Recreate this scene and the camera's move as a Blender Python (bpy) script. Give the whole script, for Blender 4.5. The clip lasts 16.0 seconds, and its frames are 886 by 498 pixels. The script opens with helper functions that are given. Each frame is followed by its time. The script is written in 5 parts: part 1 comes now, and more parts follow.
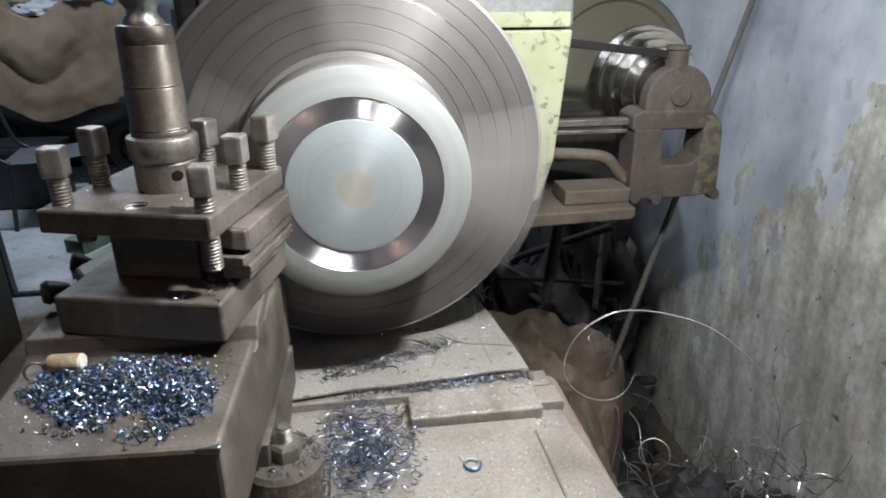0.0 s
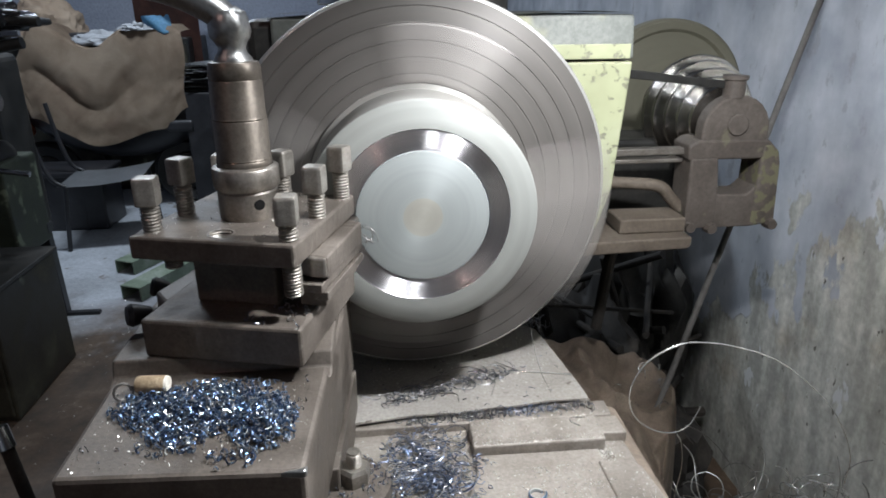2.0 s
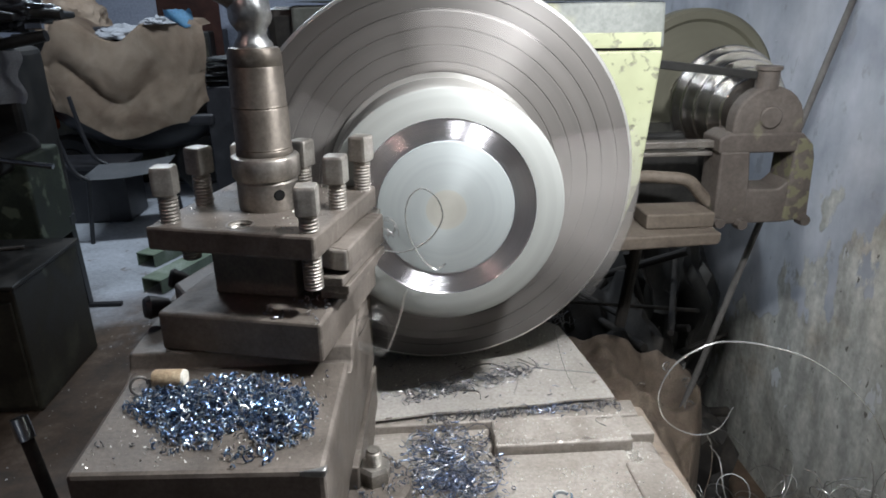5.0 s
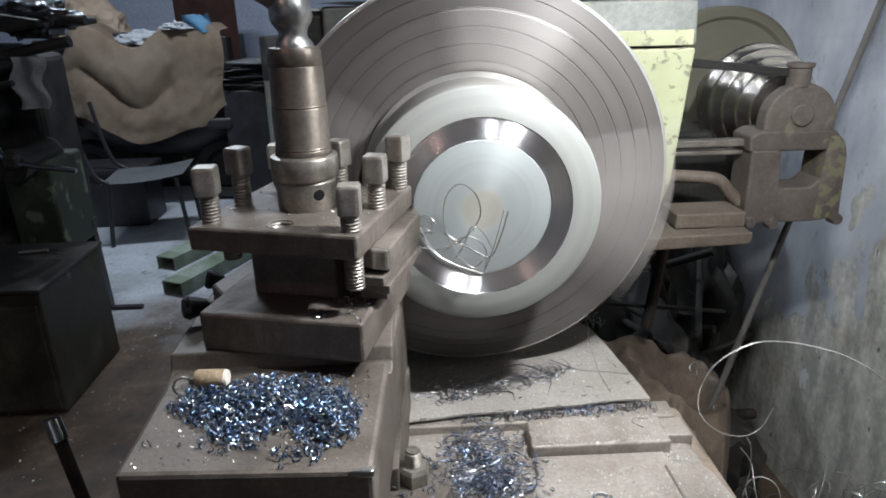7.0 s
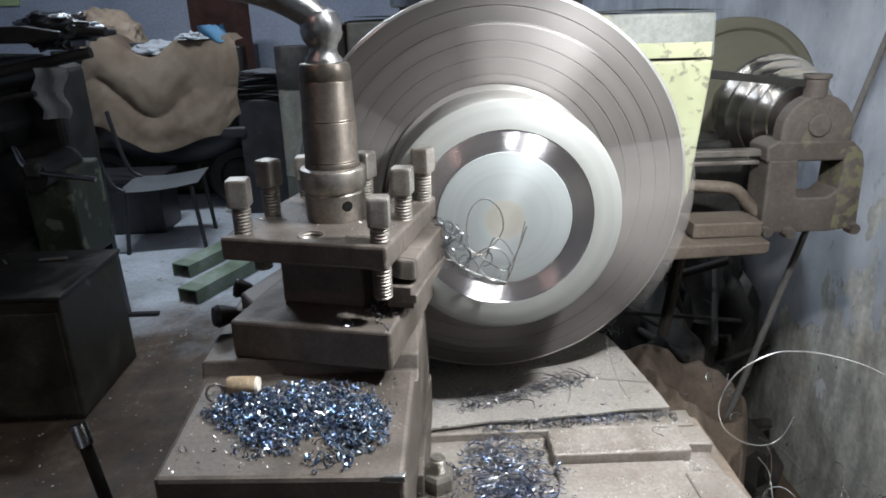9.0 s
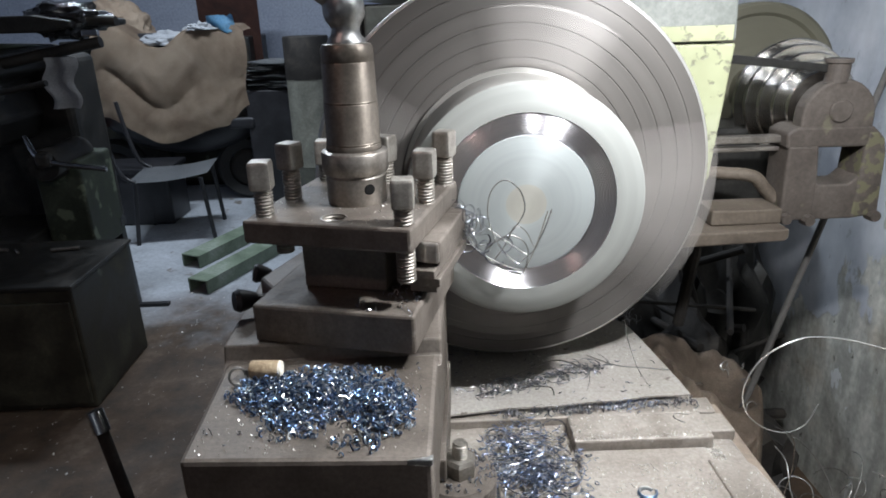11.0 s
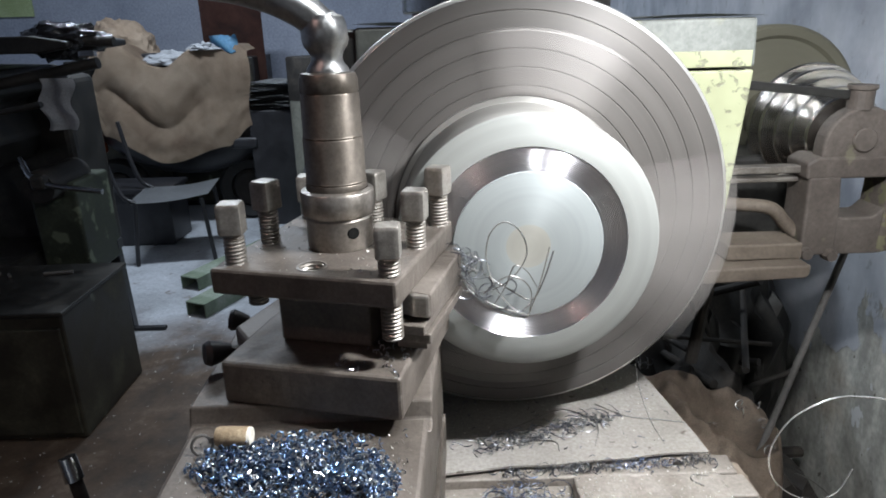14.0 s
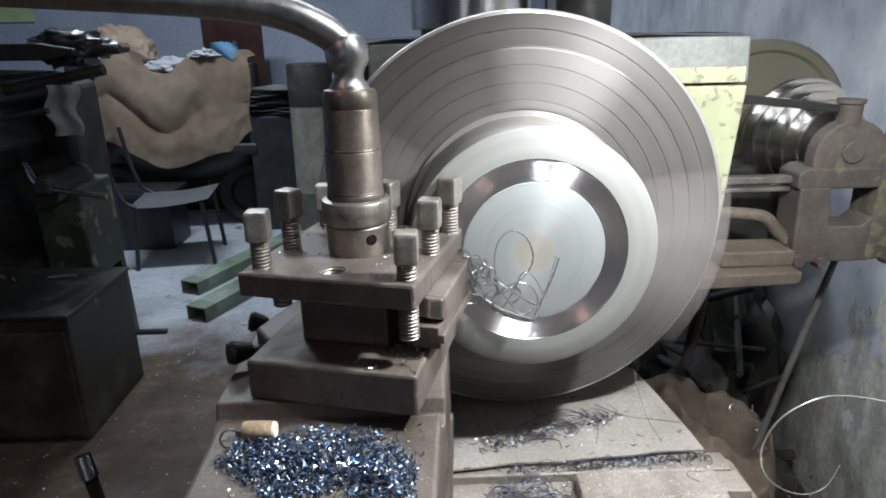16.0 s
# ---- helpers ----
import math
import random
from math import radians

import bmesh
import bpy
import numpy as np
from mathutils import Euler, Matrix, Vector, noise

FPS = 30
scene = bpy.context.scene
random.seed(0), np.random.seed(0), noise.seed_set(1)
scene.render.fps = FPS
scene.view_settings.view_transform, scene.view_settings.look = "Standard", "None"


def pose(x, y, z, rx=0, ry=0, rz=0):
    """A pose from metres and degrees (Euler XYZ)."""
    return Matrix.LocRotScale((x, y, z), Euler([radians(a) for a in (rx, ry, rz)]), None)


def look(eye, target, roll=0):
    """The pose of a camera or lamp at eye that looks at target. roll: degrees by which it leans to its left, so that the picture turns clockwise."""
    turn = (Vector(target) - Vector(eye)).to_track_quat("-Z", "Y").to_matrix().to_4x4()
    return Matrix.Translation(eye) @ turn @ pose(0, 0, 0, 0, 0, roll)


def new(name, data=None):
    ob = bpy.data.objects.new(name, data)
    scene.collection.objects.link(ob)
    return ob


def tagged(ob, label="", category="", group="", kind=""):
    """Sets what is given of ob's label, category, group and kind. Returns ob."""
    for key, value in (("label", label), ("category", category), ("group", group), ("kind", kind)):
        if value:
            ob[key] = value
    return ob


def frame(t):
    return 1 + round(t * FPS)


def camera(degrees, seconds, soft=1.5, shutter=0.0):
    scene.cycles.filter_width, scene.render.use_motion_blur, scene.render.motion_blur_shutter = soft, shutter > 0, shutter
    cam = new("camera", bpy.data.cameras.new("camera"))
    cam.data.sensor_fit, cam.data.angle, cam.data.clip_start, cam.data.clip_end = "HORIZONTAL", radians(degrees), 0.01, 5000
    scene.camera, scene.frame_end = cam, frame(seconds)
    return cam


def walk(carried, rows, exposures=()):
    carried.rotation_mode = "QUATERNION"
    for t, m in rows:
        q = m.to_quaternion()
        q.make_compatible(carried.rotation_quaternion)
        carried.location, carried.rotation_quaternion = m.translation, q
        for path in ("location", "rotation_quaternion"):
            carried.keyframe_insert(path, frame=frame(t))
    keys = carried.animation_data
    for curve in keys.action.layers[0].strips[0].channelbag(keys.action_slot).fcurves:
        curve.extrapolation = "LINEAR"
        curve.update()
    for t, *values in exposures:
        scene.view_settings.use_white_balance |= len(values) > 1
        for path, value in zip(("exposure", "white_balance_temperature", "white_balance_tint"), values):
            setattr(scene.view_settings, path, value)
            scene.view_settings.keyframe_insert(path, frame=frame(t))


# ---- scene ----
cam = camera(68.1, 16.0, soft=1.8, shutter=0.6)
PATH = [
    (0, (-0.007, 0.012, 1.349), (0.273, 1.842, 0.593), -0.1),
    (0.5, (-0.016, 0.012, 1.349), (0.224, 1.861, 0.626), -0.6),
    (1, (-0.028, 0.011, 1.355), (0.194, 1.869, 0.648), -0.5),
    (1.5, (-0.035, 0.013, 1.357), (0.171, 1.877, 0.66), -0.6),
    (2, (-0.045, 0.009, 1.358), (0.14, 1.878, 0.67), -0.5),
    (2.5, (-0.043, 0.012, 1.358), (0.138, 1.882, 0.672), -0.8),
    (3, (-0.042, 0.019, 1.355), (0.123, 1.89, 0.67), -0.9),
    (3.5, (-0.045, 0.025, 1.351), (0.107, 1.895, 0.659), -0.9),
    (4, (-0.043, 0.028, 1.35), (0.099, 1.901, 0.661), -1.0),
    (4.2, (-0.042, 0.028, 1.351), (0.097, 1.897, 0.655), -0.9),
    (6.3, (-0.066, 0.031, 1.344), (0.042, 1.901, 0.642), -1.0),
    (6.5, (-0.067, 0.032, 1.344), (0.032, 1.905, 0.65), -1.3),
    (7, (-0.074, 0.032, 1.345), (0.017, 1.906, 0.653), -1.3),
    (7.5, (-0.078, 0.028, 1.349), (0.009, 1.907, 0.67), -1.5),
    (8, (-0.082, 0.026, 1.353), (-0.005, 1.909, 0.682), -1.4),
    (8.5, (-0.082, 0.022, 1.353), (-0.006, 1.905, 0.686), -1.4),
    (9, (-0.089, 0.022, 1.352), (-0.027, 1.906, 0.682), -1.5),
    (11.5, (-0.105, 0.03, 1.342), (-0.063, 1.906, 0.648), -1.7),
    (12, (-0.104, 0.041, 1.343), (-0.059, 1.918, 0.655), -1.8),
    (12.5, (-0.094, 0.049, 1.348), (-0.046, 1.939, 0.696), -1.6),
    (13, (-0.088, 0.078, 1.349), (-0.054, 1.976, 0.718), -1.6),
    (13.5, (-0.088, 0.096, 1.35), (-0.073, 1.997, 0.729), -2.0),
    (14, (-0.091, 0.094, 1.347), (-0.064, 1.988, 0.706), -1.6),
    (14.5, (-0.102, 0.081, 1.348), (-0.074, 1.976, 0.706), -1.3),
    (15, (-0.112, 0.073, 1.35), (-0.093, 1.966, 0.705), -1.1),
    (15.5, (-0.112, 0.068, 1.353), (-0.086, 1.965, 0.718), -1.3),
    (16, (-0.107, 0.061, 1.359), (-0.065, 1.96, 0.734), -1.2),
]
walk(cam, [(t, look(eye, target, roll)) for t, eye, target, roll in PATH], [(0.0, 0.0), (4.0, 0.02), (9.0, 0.10), (12.0, 0.20), (16.0, 0.22)])

# ---- light ----
world = bpy.data.worlds.new("workshop_air")
scene.world = world
world.use_nodes = True
bg = world.node_tree.nodes["Background"]
bg.inputs[0].default_value = (0.55, 0.66, 0.85, 1)
bg.inputs[1].default_value = 0.19


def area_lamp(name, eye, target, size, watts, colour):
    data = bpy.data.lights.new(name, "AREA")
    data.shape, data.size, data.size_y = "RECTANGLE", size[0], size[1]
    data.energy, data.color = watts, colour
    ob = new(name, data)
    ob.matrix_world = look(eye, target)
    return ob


def shaded_lamp(name, eye, target, radius, watts, cone, blend, colour):
    data = bpy.data.lights.new(name, "SPOT")
    data.shadow_soft_size, data.energy, data.color = radius, watts, colour
    data.spot_size, data.spot_blend = math.radians(cone), blend
    ob = new(name, data)
    ob.matrix_world = look(eye, target)
    return ob


# two shaded work lamps above the lathe and a warm bulb on the far side of the aisle;
# the area lamps are unseen fills added behind the camera, over the headstock and in the far room
shaded_lamp("work_lamp", (0.16, 0.45, 1.80), (0.0, 0.62, 0.95), 0.028, 14, 165, 0.35, (0.925, 0.965, 1.0))
shaded_lamp("work_lamp", (0.245, 0.510, 1.515), (0.385, 0.600, 0.915), 0.023, 28, 162, 0.5, (0.935, 0.96, 0.995))
shaded_lamp("warm_bulb", (-1.0, -0.30, 2.30), (-0.1, 0.7, 1.1), 0.05, 6, 120, 0.5, (1.0, 0.62, 0.55))
# unseen fill added to brighten front faces; the wall behind it is closed
area_lamp("front_fill", (-0.9, -2.4, 1.35), (-0.1, 0.7, 1.05), (0.9, 1.5), 1.9, (0.90, 0.955, 1.0))
# no such source is known; added to lift the headstock and wall
area_lamp("headstock_fill", (-0.05, 1.80, 2.60), (0.15, 1.40, 1.0), (0.9, 0.06), 8.5, (0.90, 0.955, 1.0))
# unseen lamp added to brighten the far side of the workshop
area_lamp("room_fill", (-1.2, 3.3, 2.85), (-1.3, 3.3, 0.2), (0.15, 1.0), 52, (0.76, 0.87, 1.0))

# ---- materials ----


def nodes_of(name):
    m = bpy.data.materials.new(name)
    m.use_nodes = True
    nt = m.node_tree
    return m, nt, nt.nodes["Principled BSDF"]


def noise_node(nt, scale, detail=6.0, rough=0.6, coord="Object", distort=0.0):
    tc = nt.nodes.new("ShaderNodeTexCoord")
    n = nt.nodes.new("ShaderNodeTexNoise")
    n.inputs["Scale"].default_value = scale
    n.inputs["Detail"].default_value = detail
    n.inputs["Roughness"].default_value = rough
    n.inputs["Distortion"].default_value = distort
    nt.links.new(tc.outputs[coord], n.inputs["Vector"])
    return n.outputs["Fac"]


def ramp_node(nt, fac, stops):
    r = nt.nodes.new("ShaderNodeValToRGB")
    el = r.color_ramp.elements
    while len(el) < len(stops):
        el.new(0.5)
    for e, (p, c) in zip(el, stops):
        e.position = p
        e.color = (*c, 1) if len(c) == 3 else c
    nt.links.new(fac, r.inputs["Fac"])
    return r.outputs["Color"]


def mix_node(nt, fac, a, b, mode="MIX"):
    m = nt.nodes.new("ShaderNodeMix")
    m.data_type, m.blend_type = "RGBA", mode
    if isinstance(fac, (int, float)):
        m.inputs["Factor"].default_value = fac
    else:
        nt.links.new(fac, m.inputs["Factor"])
    for sock, v in ((m.inputs[6], a), (m.inputs[7], b)):
        if isinstance(v, tuple):
            sock.default_value = (*v, 1)
        else:
            nt.links.new(v, sock)
    return m.outputs[2]


def bump_node(nt, bsdf, height, strength, distance):
    b = nt.nodes.new("ShaderNodeBump")
    b.inputs["Strength"].default_value = strength
    b.inputs["Distance"].default_value = distance
    nt.links.new(height, b.inputs["Height"])
    nt.links.new(b.outputs["Normal"], bsdf.inputs["Normal"])


def worn(name, dark, mid, light, rough=(0.4, 0.7), metal=0.0, big=9.0, fine=160.0, bump=0.25, depth=0.001, speck=None, edge=None):
    """A surface with broad stains, fine grain and a little relief."""
    m, nt, b = nodes_of(name)
    big_f = noise_node(nt, big, 5, 0.62, distort=0.4)
    fine_f = noise_node(nt, fine, 4, 0.7)
    col = ramp_node(nt, big_f, [(0.28, dark), (0.5, mid), (0.74, light)])
    grain = ramp_node(nt, fine_f, [(0.25, (0.72, 0.72, 0.72)), (0.75, (1.22, 1.22, 1.22))])
    col = mix_node(nt, 1.0, col, grain, "MULTIPLY")
    if speck:
        sp = ramp_node(nt, noise_node(nt, speck[1], 3, 0.5), [(speck[2], (0, 0, 0)), (speck[2] + 0.05, (1, 1, 1))])
        col = mix_node(nt, sp, col, speck[0])
    if edge:
        # corners rubbed down to bare metal, unevenly
        geo = nt.nodes.new("ShaderNodeNewGeometry")
        rub = nt.nodes.new("ShaderNodeMath")
        rub.operation = "MULTIPLY_ADD"
        nt.links.new(noise_node(nt, 75, 4, 0.7), rub.inputs[0])
        rub.inputs[1].default_value = 0.14
        nt.links.new(geo.outputs["Pointiness"], rub.inputs[2])
        col = mix_node(nt, ramp_node(nt, rub.outputs[0], [(0.652, (0, 0, 0)), (0.697, (1, 1, 1))]), col, edge)
    nt.links.new(col, b.inputs["Base Color"])
    r = nt.nodes.new("ShaderNodeMapRange")
    r.inputs["From Min"].default_value, r.inputs["From Max"].default_value = 0.3, 0.7
    r.inputs["To Min"].default_value, r.inputs["To Max"].default_value = rough
    nt.links.new(big_f, r.inputs["Value"])
    nt.links.new(r.outputs["Result"], b.inputs["Roughness"])
    b.inputs["Metallic"].default_value = metal
    if bump:
        bump_node(nt, b, fine_f, bump, depth)
    return m


def turned(name, base, rough, aniso, metal=1.0, ring=900.0):
    """Lathe-turned metal: fine rings round the object's y axis."""
    m, nt, b = nodes_of(name)
    tc = nt.nodes.new("ShaderNodeTexCoord")
    sep = nt.nodes.new("ShaderNodeSeparateXYZ")
    nt.links.new(tc.outputs["Object"], sep.inputs[0])
    comb = nt.nodes.new("ShaderNodeCombineXYZ")
    nt.links.new(sep.outputs["X"], comb.inputs["X"])
    nt.links.new(sep.outputs["Z"], comb.inputs["Y"])
    ln = nt.nodes.new("ShaderNodeVectorMath")
    ln.operation = "LENGTH"
    nt.links.new(comb.outputs[0], ln.inputs[0])
    n1 = nt.nodes.new("ShaderNodeTexNoise")
    n1.noise_dimensions = "1D"
    n1.inputs["Scale"].default_value, n1.inputs["Detail"].default_value = 70.0, 6.0
    nt.links.new(ln.outputs["Value"], n1.inputs["W"])
    light = tuple(min(1.0, c * 1.12) for c in base)
    dark = tuple(c * 0.86 for c in base)
    col = ramp_node(nt, n1.outputs["Fac"], [(0.3, dark), (0.7, light)])
    n2 = noise_node(nt, 26, 4, 0.6)
    col = mix_node(nt, 0.5, col, ramp_node(nt, n2, [(0.3, dark), (0.7, base)]))
    nt.links.new(col, b.inputs["Base Color"])
    b.inputs["Roughness"].default_value = rough
    b.inputs["Metallic"].default_value = metal
    b.inputs["Anisotropic"].default_value = aniso
    b.inputs["Anisotropic Rotation"].default_value = 0.25
    tg = nt.nodes.new("ShaderNodeTangent")
    tg.direction_type, tg.axis = "RADIAL", "Y"
    nt.links.new(tg.outputs[0], b.inputs["Tangent"])
    n3 = nt.nodes.new("ShaderNodeTexNoise")
    n3.noise_dimensions = "1D"
    n3.inputs["Scale"].default_value, n3.inputs["Detail"].default_value = ring, 2.0
    nt.links.new(ln.outputs["Value"], n3.inputs["W"])
    bump_node(nt, b, n3.outputs["Fac"], 0.10, 0.0004)
    return m


M_DUSTY = worn("dusty_steel", (0.072, 0.060, 0.050), (0.126, 0.107, 0.091), (0.195, 0.168, 0.145), (0.42, 0.68), 0.35, 14, 260, 0.35, edge=(0.42, 0.39, 0.35))
M_TOOLSTEEL = worn("bare_tool_steel", (0.20, 0.18, 0.16), (0.32, 0.29, 0.26), (0.45, 0.42, 0.38), (0.28, 0.5), 0.85, 18, 300, 0.25)
M_BOLT = worn("worn_bolt_steel", (0.17, 0.155, 0.135), (0.28, 0.258, 0.23), (0.42, 0.395, 0.355), (0.30, 0.52), 0.75, 30, 300, 0.25)
M_SLEEVE = worn("oiled_brown_steel", (0.135, 0.115, 0.095), (0.18, 0.155, 0.13), (0.225, 0.197, 0.168), (0.34, 0.46), 0.75, 16, 220, 0.2)
M_BED = worn("dusty_cast_iron", (0.205, 0.180, 0.157), (0.31, 0.278, 0.246), (0.42, 0.388, 0.352), (0.38, 0.66), 0.25, 11, 230, 0.4, speck=((0.50, 0.48, 0.44), 120.0, 0.70))
M_SHEET = worn("dusty_sheet_steel", (0.30, 0.278, 0.25), (0.38, 0.355, 0.325), (0.46, 0.435, 0.40), (0.4, 0.62), 0.25, 7, 230, 0.3, speck=((0.14, 0.12, 0.10), 55.0, 0.68))
# also lends its dark to a shade mound and a gap backing block
M_IRON_AND_SHADE = worn("oily_iron_and_shade", (0.015, 0.015, 0.015), (0.034, 0.033, 0.031), (0.072, 0.066, 0.058), (0.28, 0.6), 0.3, 9, 120, 0.4)
M_LEVER = worn("scuffed_bright_steel", (0.30, 0.30, 0.295), (0.40, 0.40, 0.395), (0.52, 0.52, 0.51), (0.26, 0.44), 0.95, 22, 240, 0.3)
M_BLACKHOLE = worn("hole_shade_black", (0.006, 0.006, 0.006), (0.010, 0.010, 0.010), (0.015, 0.014, 0.013), (0.6, 0.8), 0.0, 20, 200, 0.1)
M_BLACKHOLE.node_tree.nodes["Principled BSDF"].inputs["Specular IOR Level"].default_value = 0.05
M_CHROME = worn("bright_steel", (0.55, 0.55, 0.55), (0.66, 0.66, 0.66), (0.76, 0.76, 0.76), (0.12, 0.26), 1.0, 20, 200, 0.08)
M_FACE = turned("turned_faceplate_iron", (0.108, 0.100, 0.093), 0.55, 0.7, 0.3)
M_RIM = turned("blank_rim_steel", (0.30, 0.29, 0.27), 0.45, 0.6, 0.6)
M_WORK = turned("sawn_blank_steel", (0.275, 0.282, 0.266), 0.64, 0.5, 0.15)
M_CUT = turned("fresh_cut_steel", (0.74, 0.72, 0.74), 0.32, 0.95, 1.0, 1500)
M_CORE = turned("blank_centre_steel", (0.315, 0.338, 0.335), 0.57, 0.6, 0.25)
M_CASTING = worn("dusty_brown_casting", (0.050, 0.040, 0.034), (0.080, 0.066, 0.056), (0.115, 0.098, 0.085), (0.55, 0.85), 0.1, 12, 140, 0.5, speck=((0.11, 0.10, 0.07), 30.0, 0.66))
M_CASTING_YELLOW = worn("brown_casting_with_yellow_paint", (0.050, 0.040, 0.034), (0.080, 0.066, 0.056), (0.115, 0.098, 0.085), (0.55, 0.85), 0.1, 12, 140, 0.5, speck=((0.118, 0.11, 0.066), 55.0, 0.48))
M_CASTING_PLAIN = worn("brown_dusty_flank", (0.065, 0.05, 0.038), (0.12, 0.096, 0.074), (0.18, 0.148, 0.118), (0.6, 0.85), 0.05, 9, 140, 0.4)
# brighter copy of the brown casting above; lamplight on the flank is in the colour
M_FLANK = worn("lit_brown_flank", (0.13, 0.10, 0.078), (0.22, 0.175, 0.138), (0.30, 0.25, 0.20), (0.6, 0.85), 0.0, 9, 140, 0.4)
M_DOG = worn("bright_clamp_steel", (0.30, 0.28, 0.26), (0.38, 0.355, 0.335), (0.46, 0.43, 0.41), (0.4, 0.55), 0.5, 30, 200, 0.2)
M_EDGE = turned("faceplate_edge_highlight", (0.66, 0.65, 0.62), 0.38, 0.5, 0.8)
M_PULLEY = turned("bright_turned_pulley", (0.62, 0.60, 0.57), 0.19, 0.6, 1.0)
M_OLIVE = worn("dull_olive_paint", (0.085, 0.080, 0.057), (0.125, 0.119, 0.085), (0.17, 0.163, 0.122), (0.5, 0.75), 0.0, 9, 120, 0.3)
M_GREYROD = worn("dusty_grey_rod", (0.06, 0.056, 0.052), (0.10, 0.094, 0.088), (0.15, 0.142, 0.133), (0.6, 0.85), 0.1, 12, 140, 0.4)
M_SACK = worn("brown_sacking", (0.135, 0.10, 0.074), (0.25, 0.192, 0.145), (0.36, 0.29, 0.225), (0.8, 0.95), 0.0, 10, 300, 0.5)
# rust tones taken darker, so the shade behind the lathe is in the colour
M_JUNK = worn("rusty_scrap_and_shade", (0.012, 0.0112, 0.0108), (0.029, 0.0255, 0.0225), (0.072, 0.061, 0.051), (0.6, 0.85), 0.25, 10, 110, 0.5)
M_SLATE = worn("machine_grey_green", (0.085, 0.092, 0.083), (0.13, 0.138, 0.126), (0.19, 0.198, 0.182), (0.4, 0.7), 0.0, 9, 130, 0.25, speck=((0.25, 0.25, 0.17), 8.0, 0.69))
M_SWARFMOUND = worn("matted_old_swarf", (0.03, 0.03, 0.033), (0.075, 0.076, 0.08), (0.17, 0.17, 0.175), (0.4, 0.7), 0.4, 30, 220, 0.9, 0.004)
M_CLOTH = worn("tan_canvas", (0.24, 0.165, 0.115), (0.39, 0.295, 0.215), (0.50, 0.395, 0.30), (0.85, 0.95), 0.0, 4, 420, 0.5, 0.002)
M_BLACKPLASTIC = worn("black_plastic", (0.012, 0.012, 0.014), (0.022, 0.022, 0.025), (0.04, 0.04, 0.045), (0.3, 0.5), 0.0, 6, 100, 0.15)
M_GREYPLASTIC = worn("grey_plastic", (0.15, 0.157, 0.165), (0.21, 0.218, 0.228), (0.27, 0.277, 0.287), (0.45, 0.65), 0.0, 6, 100, 0.15)
M_RUBBER = worn("tyre_rubber", (0.014, 0.014, 0.014), (0.022, 0.022, 0.022), (0.035, 0.034, 0.032), (0.75, 0.9), 0.0, 12, 100, 0.4)
M_GREENPAINT = worn("green_painted_steel", (0.09, 0.125, 0.085), (0.17, 0.215, 0.155), (0.30, 0.34, 0.29), (0.5, 0.75), 0.0, 9, 90, 0.3)
M_DIRTYGREEN = worn("grimy_dark_paint", (0.015, 0.013, 0.010), (0.036, 0.032, 0.022), (0.095, 0.092, 0.062), (0.4, 0.75), 0.0, 6, 90, 0.35, speck=((0.13, 0.145, 0.10), 7.0, 0.66))
M_ORANGE = worn("orange_lens", (0.30, 0.07, 0.025), (0.40, 0.10, 0.04), (0.5, 0.15, 0.06), (0.25, 0.4), 0.0, 9, 90, 0.1)
M_BLUEBAG = worn("blue_plastic_bag", (0.10, 0.27, 0.45), (0.16, 0.38, 0.58), (0.25, 0.47, 0.66), (0.4, 0.6), 0.0, 9, 90, 0.2)
M_PAPER = worn("old_newspaper", (0.25, 0.26, 0.26), (0.34, 0.35, 0.355), (0.43, 0.44, 0.445), (0.85, 0.95), 0.0, 18, 90, 0.2, speck=((0.15, 0.15, 0.16), 60.0, 0.53))
M_PALERAG = worn("pale_grey_rag", (0.30, 0.31, 0.33), (0.42, 0.43, 0.45), (0.52, 0.53, 0.55), (0.85, 0.95), 0.0, 7, 200, 0.4)
M_GREENBOARD = worn("pale_green_board", (0.34, 0.42, 0.20), (0.42, 0.50, 0.27), (0.50, 0.57, 0.34), (0.5, 0.7), 0.0, 5, 90, 0.15)
M_WRAP = worn("shiny_black_wrap", (0.012, 0.012, 0.013), (0.02, 0.02, 0.022), (0.035, 0.035, 0.038), (0.08, 0.2), 0.0, 9, 60, 0.6, 0.004)
M_COLUMN = worn("flaking_green_machine_paint", (0.014, 0.016, 0.011), (0.034, 0.042, 0.028), (0.08, 0.095, 0.065), (0.45, 0.75), 0.0, 9, 90, 0.35, speck=((0.13, 0.155, 0.105), 11.0, 0.58))
M_CREAM = worn("dull_cream_drum", (0.10, 0.10, 0.085), (0.17, 0.17, 0.14), (0.26, 0.26, 0.22), (0.5, 0.75), 0.0, 7, 80, 0.2)
M_MAROON = worn("maroon_cloth", (0.045, 0.02, 0.016), (0.08, 0.034, 0.026), (0.12, 0.055, 0.042), (0.85, 0.95), 0.0, 8, 200, 0.3)
M_CORK = worn("dusty_cork_brown", (0.24, 0.17, 0.10), (0.38, 0.29, 0.185), (0.50, 0.40, 0.27), (0.7, 0.9), 0.0, 120, 500, 0.5)
M_CORKEND = worn("cork_end_highlight", (0.55, 0.50, 0.42), (0.70, 0.66, 0.57), (0.80, 0.76, 0.68), (0.5, 0.7), 0.0, 90, 400, 0.3)


